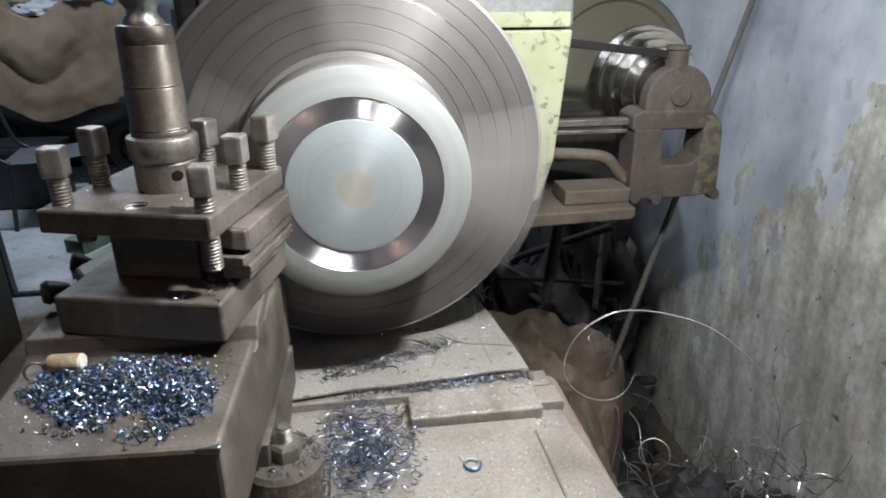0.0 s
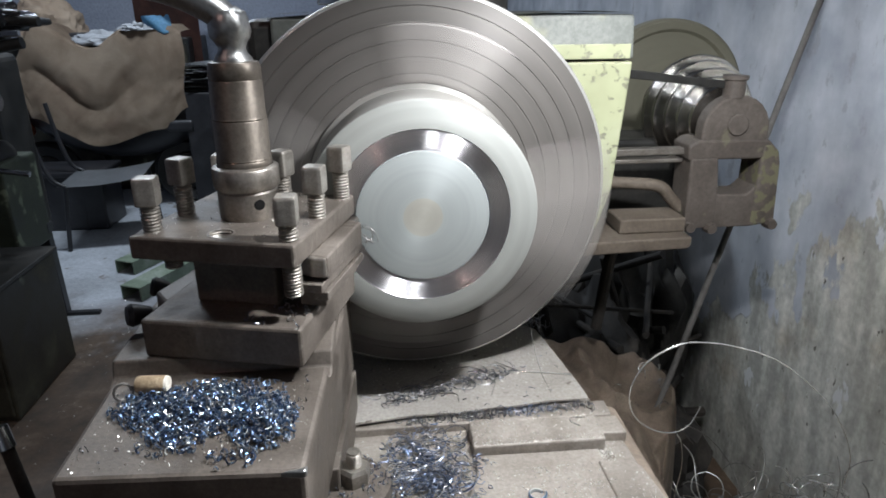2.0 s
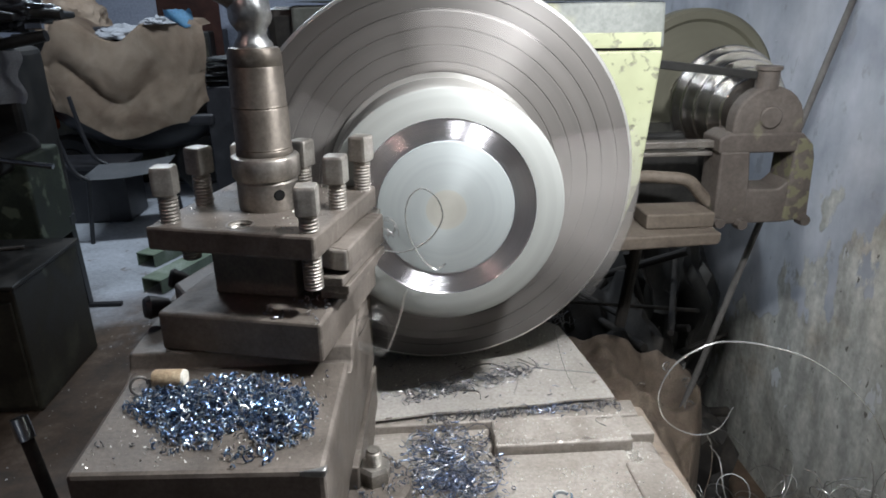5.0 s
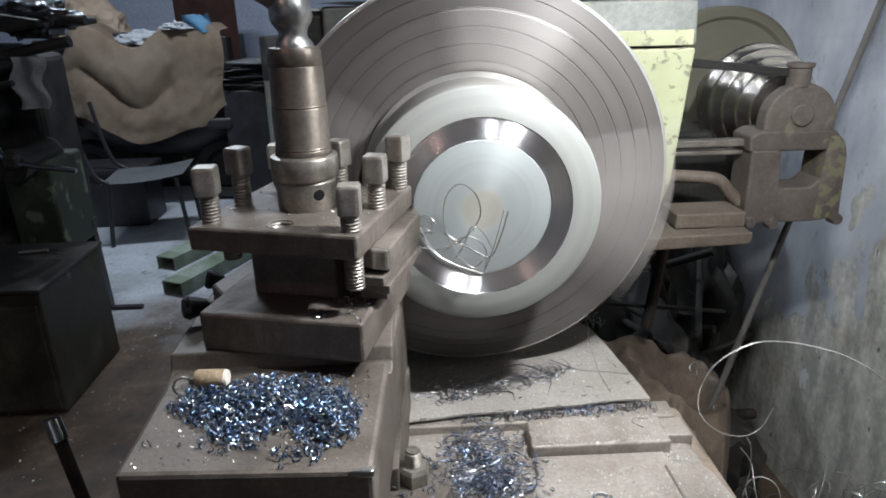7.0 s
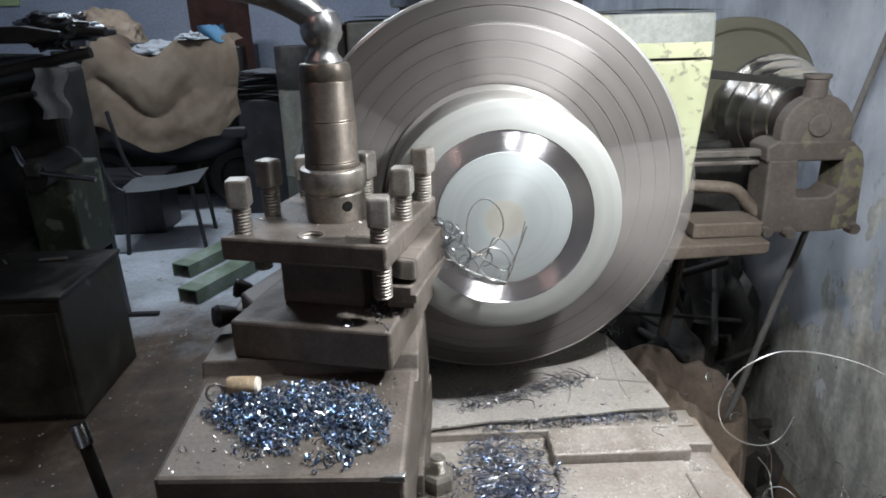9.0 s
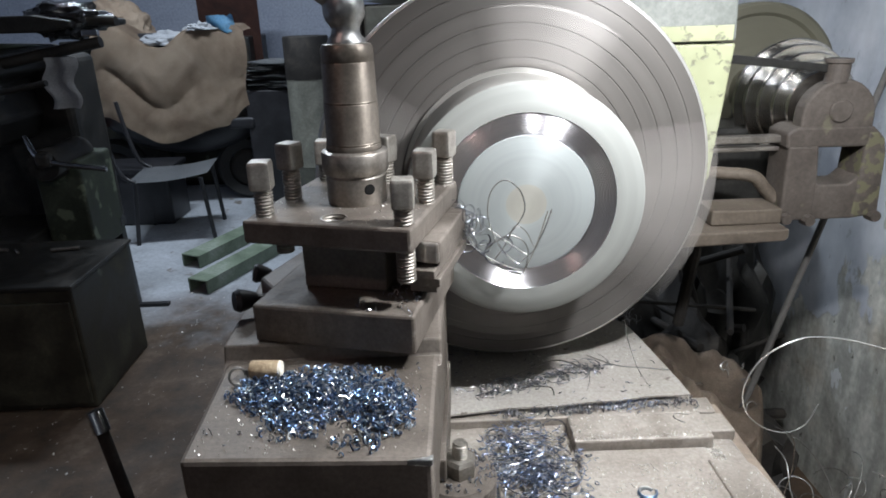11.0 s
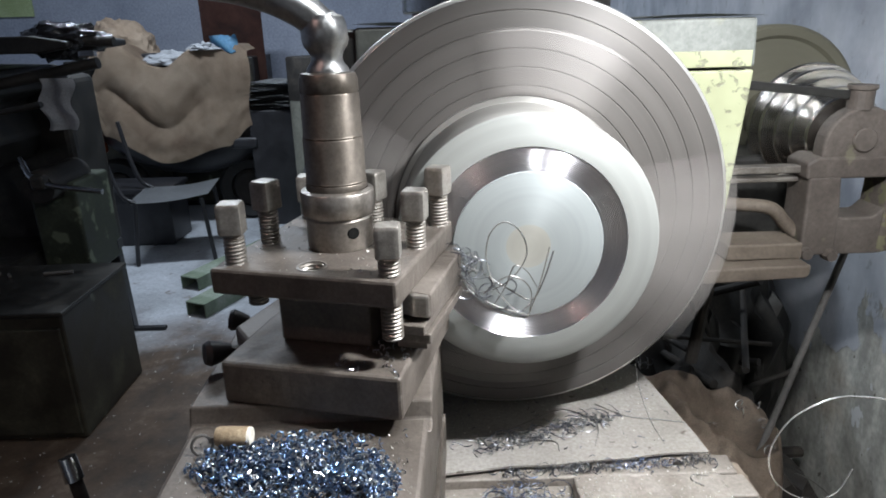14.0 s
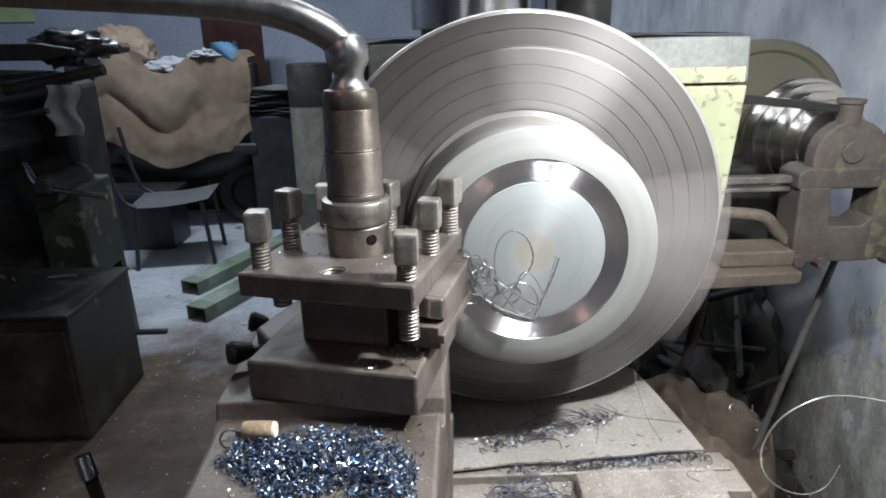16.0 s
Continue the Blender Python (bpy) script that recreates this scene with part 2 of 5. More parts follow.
def chip_material(name, stops, rough, metal=0.85):
    m, nt, b = nodes_of(name)
    g = nt.nodes.new("ShaderNodeNewGeometry")
    nt.links.new(ramp_node(nt, g.outputs["Random Per Island"], stops), b.inputs["Base Color"])
    b.inputs["Metallic"].default_value, b.inputs["Roughness"].default_value = metal, rough
    bump_node(nt, b, noise_node(nt, 700, 2), 0.3, 0.0004)
    return m


M_BLUECHIP = chip_material("blue_tempered_chips", [(0.0, (0.03, 0.04, 0.07)), (0.28, (0.08, 0.125, 0.23)), (0.52, (0.14, 0.245, 0.41)), (0.72, (0.27, 0.35, 0.44)), (0.88, (0.46, 0.49, 0.50)), (1.0, (0.78, 0.77, 0.73))], 0.3)
M_GREYCHIP = chip_material("grey_steel_chips", [(0.0, (0.07, 0.07, 0.08)), (0.4, (0.17, 0.17, 0.18)), (0.7, (0.22, 0.24, 0.29)), (0.9, (0.34, 0.34, 0.34)), (1.0, (0.60, 0.58, 0.55))], 0.32)
M_SADDLECHIP = chip_material("dark_saddle_chips", [(0.0, (0.05, 0.055, 0.07)), (0.4, (0.12, 0.14, 0.19)), (0.62, (0.17, 0.25, 0.45)), (0.8, (0.34, 0.38, 0.46)), (1.0, (0.76, 0.76, 0.74))], 0.3)
M_GRIT = chip_material("bright_metal_grit", [(0.0, (0.34, 0.32, 0.29)), (0.5, (0.55, 0.53, 0.49)), (1.0, (0.85, 0.83, 0.78))], 0.35, 0.3)
M_SWARF = chip_material("bright_swarf", [(0.0, (0.60, 0.60, 0.58)), (1.0, (0.78, 0.77, 0.74))], 0.2)
M_SWARFDARK = chip_material("dark_swarf", [(0.0, (0.16, 0.15, 0.14)), (1.0, (0.34, 0.33, 0.32))], 0.3)


def chipped_paint():
    m, nt, b = nodes_of("chipped_yellow_green_paint")
    f = noise_node(nt, 62, 5, 0.6, distort=0.5)
    mask = ramp_node(nt, f, [(0.585, (0, 0, 0)), (0.60, (1, 1, 1))])
    big = noise_node(nt, 6, 4)
    paint = ramp_node(nt, big, [(0.3, (0.225, 0.235, 0.14)), (0.55, (0.315, 0.33, 0.205)), (0.8, (0.37, 0.385, 0.265))])
    fine = noise_node(nt, 240, 4)
    under = ramp_node(nt, fine, [(0.3, (0.13, 0.13, 0.09)), (0.7, (0.22, 0.22, 0.15))])
    nt.links.new(mix_node(nt, mask, paint, under), b.inputs["Base Color"])
    b.inputs["Roughness"].default_value = 0.55
    inv = ramp_node(nt, f, [(0.58, (1, 1, 1)), (0.605, (0, 0, 0))])
    bump_node(nt, b, inv, 0.6, 0.0012)
    return m


M_YELLOW = chipped_paint()


def squeezed_noise(nt, scale, detail, rough, stretch, distort=0.0):
    """Noise drawn out along some axes by the factors in stretch."""
    tc = nt.nodes.new("ShaderNodeTexCoord")
    mp = nt.nodes.new("ShaderNodeMapping")
    mp.inputs["Scale"].default_value = stretch
    nt.links.new(tc.outputs["Object"], mp.inputs["Vector"])
    n = nt.nodes.new("ShaderNodeTexNoise")
    n.inputs["Scale"].default_value, n.inputs["Detail"].default_value = scale, detail
    n.inputs["Roughness"].default_value, n.inputs["Distortion"].default_value = rough, distort
    nt.links.new(mp.outputs["Vector"], n.inputs["Vector"])
    return n.outputs["Fac"]


def added(nt, a, factor, b):
    """a * factor + b"""
    m = nt.nodes.new("ShaderNodeMath")
    m.operation = "MULTIPLY_ADD"
    nt.links.new(a, m.inputs[0])
    m.inputs[1].default_value = factor
    if isinstance(b, (int, float)):
        m.inputs[2].default_value = b
    else:
        nt.links.new(b, m.inputs[2])
    return m.outputs[0]


def plaster():
    """Blue-grey distemper that has flaked off the lower wall down to damp olive-brown render."""
    m, nt, b = nodes_of("peeling_damp_plaster")
    tc = nt.nodes.new("ShaderNodeTexCoord")
    sep = nt.nodes.new("ShaderNodeSeparateXYZ")
    nt.links.new(tc.outputs["Object"], sep.inputs[0])
    fine = noise_node(nt, 60, 5, 0.65)
    # paint: cloudy, with faint darker runs
    blue = ramp_node(nt, noise_node(nt, 4.5, 5, 0.6), [(0.36, (0.31, 0.332, 0.375)), (0.52, (0.42, 0.442, 0.485)), (0.66, (0.52, 0.54, 0.575))])
    run = ramp_node(nt, squeezed_noise(nt, 16, 4, 0.6, (1, 1, 0.22)), [(0.38, (0.91, 0.91, 0.91)), (0.66, (1.03, 1.03, 1.03))])
    blue = mix_node(nt, 1.0, blue, run, "MULTIPLY")
    scuff = ramp_node(nt, squeezed_noise(nt, 24, 5, 0.65, (1, 1, 0.6)), [(0.60, (0, 0, 0)), (0.66, (0.6, 0.6, 0.6))])
    blue = mix_node(nt, scuff, blue, (0.25, 0.258, 0.265))
    # render: broad damp clouds, brown patches, drips and fine sand
    bare = ramp_node(nt, noise_node(nt, 4.0, 6, 0.65), [(0.28, (0.27, 0.267, 0.242)), (0.5, (0.40, 0.397, 0.36)), (0.72, (0.53, 0.527, 0.485))])
    brown = ramp_node(nt, noise_node(nt, 6.5, 5, 0.6), [(0.52, (0, 0, 0)), (0.68, (0.75, 0.75, 0.75))])
    bare = mix_node(nt, brown, bare, (0.37, 0.325, 0.26))
    drip = ramp_node(nt, squeezed_noise(nt, 22, 4, 0.6, (1, 1, 0.3)), [(0.40, (0.72, 0.72, 0.72)), (0.64, (1.2, 1.2, 1.2))])
    bare = mix_node(nt, 1.0, bare, drip, "MULTIPLY")
    bare = mix_node(nt, 1.0, bare, ramp_node(nt, fine, [(0.3, (0.78, 0.78, 0.78)), (0.7, (1.18, 1.18, 1.18))]), "MULTIPLY")
    pit = ramp_node(nt, squeezed_noise(nt, 46, 3, 0.55, (1, 1, 0.6)), [(0.67, (0, 0, 0)), (0.70, (1, 1, 1))])
    bare = mix_node(nt, pit, bare, (0.12, 0.112, 0.098))
    # the ragged edge of the paint rises towards the near end of the wall
    edge = added(nt, sep.outputs["Y"], 0.9, sep.outputs["Z"])
    edge = added(nt, noise_node(nt, 4.2, 3, 0.5), 0.75, edge)
    edge = added(nt, squeezed_noise(nt, 15, 4, 0.55, (1, 1, 0.55)), 0.55, edge)
    mask = nt.nodes.new("ShaderNodeMapRange")
    mask.inputs["From Min"].default_value, mask.inputs["From Max"].default_value = 2.655, 2.675
    nt.links.new(edge, mask.inputs["Value"])
    # islands of paint and lime left on the render
    isle = ramp_node(nt, squeezed_noise(nt, 12, 4, 0.6, (1, 1, 0.5)), [(0.655, (0, 0, 0)), (0.67, (1, 1, 1))])
    bare = mix_node(nt, isle, bare, (0.46, 0.47, 0.475))
    nt.links.new(mix_node(nt, mask.outputs["Result"], bare, blue), b.inputs["Base Color"])
    b.inputs["Roughness"].default_value = 0.82
    rise = added(nt, isle, 0.6, mask.outputs["Result"])
    rise = added(nt, fine, 0.45, rise)
    rise = added(nt, pit, -0.8, rise)
    bump_node(nt, b, rise, 0.55, 0.0022)
    return m


M_PLASTER = plaster()
M_BACKWALL = worn("blue_grey_wall_paint", (0.26, 0.29, 0.36), (0.34, 0.37, 0.45), (0.40, 0.43, 0.50), (0.7, 0.9), 0.0, 2, 60, 0.3)


def dirty_floor():
    m = worn("worn_concrete", (0.22, 0.23, 0.24), (0.36, 0.38, 0.41), (0.46, 0.48, 0.52), (0.55, 0.85), 0.0, 2.6, 70, 0.5, 0.003, speck=((0.16, 0.14, 0.12), 9.0, 0.66))
    nt = m.node_tree
    b = nt.nodes["Principled BSDF"]
    clean = b.inputs["Base Color"].links[0].from_socket
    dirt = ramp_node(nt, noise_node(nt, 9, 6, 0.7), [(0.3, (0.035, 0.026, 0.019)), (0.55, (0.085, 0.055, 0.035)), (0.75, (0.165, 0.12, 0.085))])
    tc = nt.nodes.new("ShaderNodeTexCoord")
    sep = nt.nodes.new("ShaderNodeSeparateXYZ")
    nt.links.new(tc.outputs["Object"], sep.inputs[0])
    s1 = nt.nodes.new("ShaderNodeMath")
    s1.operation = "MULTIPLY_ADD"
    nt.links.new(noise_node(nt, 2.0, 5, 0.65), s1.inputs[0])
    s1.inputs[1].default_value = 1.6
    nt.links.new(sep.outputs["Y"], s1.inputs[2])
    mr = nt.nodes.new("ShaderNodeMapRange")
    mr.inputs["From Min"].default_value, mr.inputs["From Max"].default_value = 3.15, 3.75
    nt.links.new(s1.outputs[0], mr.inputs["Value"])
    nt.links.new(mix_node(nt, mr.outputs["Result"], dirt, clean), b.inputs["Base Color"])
    return m


M_FLOOR = dirty_floor()

# ---- mesh helpers ----


def part(name, bm, material, parent=None, label="", at=None, smooth=False):
    me = bpy.data.meshes.new(name)
    bm.normal_update()
    bm.to_mesh(me)
    bm.free()
    me.materials.append(material)
    if smooth:
        for p in me.polygons:
            p.use_smooth = True
        me.set_sharp_from_angle(angle=radians(38))
    ob = new(name, me)
    if parent is not None:
        ob.parent = parent
    if at is not None:
        ob.matrix_basis = at
    if label:
        ob["label"] = label
    return ob


def thing(name, label, category, at=None, group="", kind=""):
    ob = new(name)
    ob.empty_display_size = 0.05
    if at is not None:
        ob.matrix_basis = at
    return tagged(ob, label, category, group, kind)


def box(c, s, bevel=0.002, seg=2, m=None, bm=None):
    """A bevelled box of size s about c, added to bm."""
    tmp = bmesh.new()
    bmesh.ops.create_cube(tmp, size=1.0)
    bmesh.ops.scale(tmp, vec=s, verts=tmp.verts)
    if bevel:
        bmesh.ops.bevel(tmp, geom=tmp.edges[:], offset=bevel, segments=seg, profile=0.5, affect="EDGES")
    bmesh.ops.transform(tmp, matrix=(m or Matrix()) @ Matrix.Translation(c), verts=tmp.verts)
    return merged(tmp, bm)


def merged(tmp, bm):
    if bm is None:
        return tmp
    vs = [bm.verts.new(v.co) for v in tmp.verts]
    tmp.verts.index_update()
    for f in tmp.faces:
        try:
            bm.faces.new([vs[v.index] for v in f.verts])
        except ValueError:
            pass
    tmp.free()
    return bm


def prism(pts, lo, hi, bevel=0.002, axis="z", m=None, bm=None, wear=0.0):
    """A polygon drawn out along an axis: (a, b) are x, y for z; x, z for y; y, z for x.
    wear knocks its edges about by that much."""
    tmp = bmesh.new()

    def at(a, b, h):
        return {"z": (a, b, h), "y": (a, h, b), "x": (h, a, b)}[axis]

    low = [tmp.verts.new(at(a, b, lo)) for a, b in pts]
    top = [tmp.verts.new(at(a, b, hi)) for a, b in pts]
    n = len(pts)
    tmp.faces.new(low)
    tmp.faces.new(top)
    for i in range(n):
        tmp.faces.new((low[i], low[(i + 1) % n], top[(i + 1) % n], top[i]))
    bmesh.ops.recalc_face_normals(tmp, faces=tmp.faces[:])
    if wear:
        bmesh.ops.subdivide_edges(tmp, edges=[e for e in tmp.edges if e.calc_length() > 0.04], cuts=22, use_grid_fill=True)
    if bevel:
        sharp = [e for e in tmp.edges if len(e.link_faces) == 2 and e.calc_face_angle(0.0) > 0.3]
        bmesh.ops.bevel(tmp, geom=sharp, offset=bevel, segments=2, profile=0.5, affect="EDGES")
    if wear:
        for v in tmp.verts:
            k = noise.noise(v.co * 90) + 0.7 * noise.noise(v.co * 230)
            nick = max(0.0, noise.noise(v.co * 60 + Vector((7, 3, 1))) - 0.30) * 5
            v.co -= v.normal * wear * (0.5 * k + nick)
    if m is not None:
        bmesh.ops.transform(tmp, matrix=m, verts=tmp.verts)
    return merged(tmp, bm)


def revolve(profile, seg=48, axis="z", m=None, bm=None):
    """Turns (radius, height) pairs round an axis; a radius of 0 closes the end."""
    tmp = bmesh.new()
    rings = []
    for r, h in profile:
        if r <= 0:
            rings.append([tmp.verts.new((0, 0, h))])
        else:
            rings.append([tmp.verts.new((r * math.cos(2 * math.pi * i / seg), r * math.sin(2 * math.pi * i / seg), h)) for i in range(seg)])
    for a, b in zip(rings, rings[1:]):
        for i in range(seg):
            j = (i + 1) % seg
            q = [a[i % len(a)], a[j % len(a)], b[j % len(b)], b[i % len(b)]]
            q = list(dict.fromkeys(q))
            if len(q) > 2:
                tmp.faces.new(q)
    bmesh.ops.recalc_face_normals(tmp, faces=tmp.faces[:])
    turn = {"z": Matrix(), "y": Matrix.Rotation(radians(-90), 4, "X"), "x": Matrix.Rotation(radians(90), 4, "Y")}[axis]
    bmesh.ops.transform(tmp, matrix=(m or Matrix()) @ turn, verts=tmp.verts)
    return merged(tmp, bm)


def smooth_path(pts, n=8):
    """A soft curve through the points."""
    ps = [Vector(p) for p in pts]
    ps = [2 * ps[0] - ps[1]] + ps + [2 * ps[-1] - ps[-2]]
    out = []
    for a, b, c, d in zip(ps, ps[1:], ps[2:], ps[3:]):
        for k in range(n):
            t = k / n
            out.append(0.5 * (2 * b + (c - a) * t + (2 * a - 5 * b + 4 * c - d) * t * t + (3 * b - a - 3 * c + d) * t ** 3))
    return out + [ps[-2]]


def tube(pts, r, seg=10, bm=None, flat=1.0, taper=None):
    """A tube along points; flat squeezes it to a ribbon."""
    tmp = bmesh.new() if bm is None else bm
    pts = [Vector(p) for p in pts]
    rings = []
    up = Vector((0.13, 0.31, 0.94)).normalized()
    for i, p in enumerate(pts):
        d = (pts[min(i + 1, len(pts) - 1)] - pts[max(i - 1, 0)]).normalized()
        side = d.cross(up)
        if side.length < 1e-4:
            side = d.cross(Vector((1, 0, 0)))
        side.normalize()
        up = side.cross(d).normalized()
        rr = r if taper is None else r * (taper[0] + (taper[1] - taper[0]) * i / (len(pts) - 1))
        rings.append([tmp.verts.new(p + rr * (math.cos(2 * math.pi * k / seg) * side * flat + math.sin(2 * math.pi * k / seg) * up)) for k in range(seg)])
    for a, b in zip(rings, rings[1:]):
        for k in range(seg):
            tmp.faces.new((a[k], a[(k + 1) % seg], b[(k + 1) % seg], b[k]))
    tmp.faces.new(list(reversed(rings[0])))
    tmp.faces.new(rings[-1])
    return tmp


def sheet(n, m, fn, thick=0.0):
    """A grid of (n+1) x (m+1) points from fn(u, v), with thickness along its normal."""
    bm = bmesh.new()
    g = [[bm.verts.new(fn(i / n, j / m)) for j in range(m + 1)] for i in range(n + 1)]
    for i in range(n):
        for j in range(m):
            bm.faces.new((g[i][j], g[i + 1][j], g[i + 1][j + 1], g[i][j + 1]))
    if thick:
        bmesh.ops.solidify(bm, geom=bm.faces[:], thickness=thick)
        bmesh.ops.recalc_face_normals(bm, faces=bm.faces[:])
    return bm


def at_z(x, y, z, deg):
    return Matrix.Translation((x, y, z)) @ Matrix.Rotation(radians(deg), 4, "Z")

# ---- the room ----
FLOOR_Z = 0.15


def room():
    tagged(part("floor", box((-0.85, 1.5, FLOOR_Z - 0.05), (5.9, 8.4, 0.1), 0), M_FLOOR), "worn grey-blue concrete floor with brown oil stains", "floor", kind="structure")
    tagged(part("wall_east", box((0.93, 1.5, 1.5), (0.12, 8.4, 2.8), 0), M_PLASTER), "blue-grey plaster wall peeling to brown damp render", "wall", kind="structure")
    tagged(part("wall_north", box((-1.4, 5.56, 1.5), (4.5, 0.12, 2.8), 0), M_BACKWALL), "blue-grey painted back wall of the workshop", "wall", kind="structure")
    tagged(part("wall_west", box((-3.6, 1.5, 1.5), (0.12, 8.0, 2.8), 0), M_BACKWALL), "blue-grey painted side wall of the workshop", "wall", kind="structure")
    tagged(part("wall_south", box((-1.4, -2.5, 1.5), (4.5, 0.12, 2.8), 0), M_BACKWALL), "blue-grey painted wall of the workshop", "wall", kind="structure")
    tagged(part("ceiling", box((-1.4, 1.5, 2.96), (4.7, 8.4, 0.1), 0), M_BACKWALL), "plain painted workshop ceiling", "ceiling", kind="structure")


room()

# ---- the lathe ----
AX, AZ = 0.002, 1.14
FACE_Y, PLATE_Y = 0.705, 0.812


def faceplate():
    t = thing("lathe_faceplate", "large round grey iron faceplate with concentric grooves, spinning", "faceplate", pose(AX, PLATE_Y, AZ))
    prof = [(0.0, 0.0)]
    for r in (0.146, 0.165, 0.184, 0.203, 0.222):
        prof += [(r - 0.0010, 0.0), (r - 0.0003, 0.0009), (r + 0.0003, 0.0009), (r + 0.0009, 0.0)]
    part("disc", revolve(prof + [(0.2385, 0.0)], 144, "y"), M_FACE, t, smooth=True)
    # the chamfer's highlight is put into this bright metal, all the way round
    part("edge", revolve([(0.2385, 0.0), (0.2412, 0.0014), (0.2428, 0.004), (0.2428, 0.014)], 144, "y"), M_EDGE, t, "outer edge with a highlight painted in", smooth=True)
    part("back", revolve([(0.2428, 0.014), (0.2428, 0.046), (0.238, 0.05), (0.09, 0.05), (0.085, 0.12), (0.0, 0.12)], 144, "y"), M_FACE, t, smooth=True)
    for a, far, w in ((12, 0.246, 0.075), (102, 0.205, 0.034), (192, 0.200, 0.034), (282, 0.205, 0.034)):
        m = Matrix.Rotation(radians(a), 4, "Y")
        part("clamp_dog", box((0.5 * (0.137 + far), -0.010, 0), (far - 0.137, 0.018, w), 0.004, m=m), M_DOG, t, "pale steel clamp dog")
    return t


def blank():
    t = thing("steel_blank", "round pale steel blank with a freshly turned bright ring, spinning", "workpiece", pose(AX, FACE_Y, AZ))
    part("face", revolve([(0.0988, 0.0), (0.1276, 0.0), (0.1300, 0.0018)], 144, "y"), M_WORK, t, smooth=True)
    prof = [(0.1300, 0.0018), (0.1306, 0.004), (0.1306, 0.060), (0.1296, 0.062), (0.1296, 0.095), (0.1285, 0.0985), (0.135, 0.100), (0.135, 0.1065), (0.0, 0.1065)]
    part("rim", revolve(prof, 144, "y"), M_RIM, t, "darker turned rim", smooth=True)
    # the tool leaves a fine scalloped thread
    ridges = [(0.0988, 0.0), (0.0980, 0.0012)]
    for k in range(1, 105):
        ridges.append((0.0980 - 0.0002 * k, 0.0012 + 0.0010 * k / 104 + 0.00024 * math.sin(k * math.pi / 4)))
    ridges.append((0.0750, 0.0022))
    part("turned_ring", revolve(ridges, 144, "y"), M_CUT, t, "mirror-bright freshly cut ring", smooth=True)
    part("centre_face", revolve([(0.0750, 0.0022), (0.0745, 0.0005), (0.0730, 0.0), (0.0222, 0.0)], 144, "y"), M_CORE, t, "pale matt centre face", smooth=True)
    part("centre_mark", revolve([(0.0, 0.0), (0.0222, 0.0)], 48, "y"), M_CENTRE, t, "faint tan centre spot", smooth=True)
    return t


M_CENTRE = turned("tan_centre_spot", (0.33, 0.322, 0.285), 0.57, 0.4, 0.22)
FACEPLATE, BLANK = faceplate(), blank()


def headstock():
    t = thing("lathe_headstock", "lathe headstock in chipped yellow-green paint with a grey lid", "headstock", pose(0, 0, 0))
    body = prism([(-0.17, 1.02), (0.255, 1.02), (0.285, 1.04), (0.304, 1.10), (0.320, 1.286), (-0.18, 1.286)], 0.94, 1.62, 0.003, "y")
    part("body", body, M_YELLOW, t, "chipped yellow-green body")
    part("cover", prism([(-0.18, 1.289), (0.321, 1.289), (0.318, 1.349), (-0.18, 1.349)], 0.941, 1.62, 0.004, "y"), M_SLATE, t, "grey-green cover with dented edges")
    part("yellow_band", box((0.07, 0.9405, 1.300), (0.49, 0.003, 0.020), 0.0008), M_YELLOW, t, "chipped yellow paint band")
    lid = sheet(24, 10, lambda u, v: (-0.186 + 0.513 * u, 0.934 + 0.70 * v, 1.3525 + 0.0018 * math.sin(17 * u + 3 * v) * (1 - v)), 0.004)
    part("lid", lid, M_SLATE, t, "bent sheet-metal lid")
    part("gearbox", box((-0.165, 1.29, 1.02), (0.10, 0.68, 0.655), 0.012), M_IRON_AND_SHADE, t, "dark oily gearbox side")
    part("base", box((0.0, 1.28, 0.90), (0.36, 0.62, 0.25), 0.008), M_IRON_AND_SHADE, t, "dark base casting")
    return t


headstock()


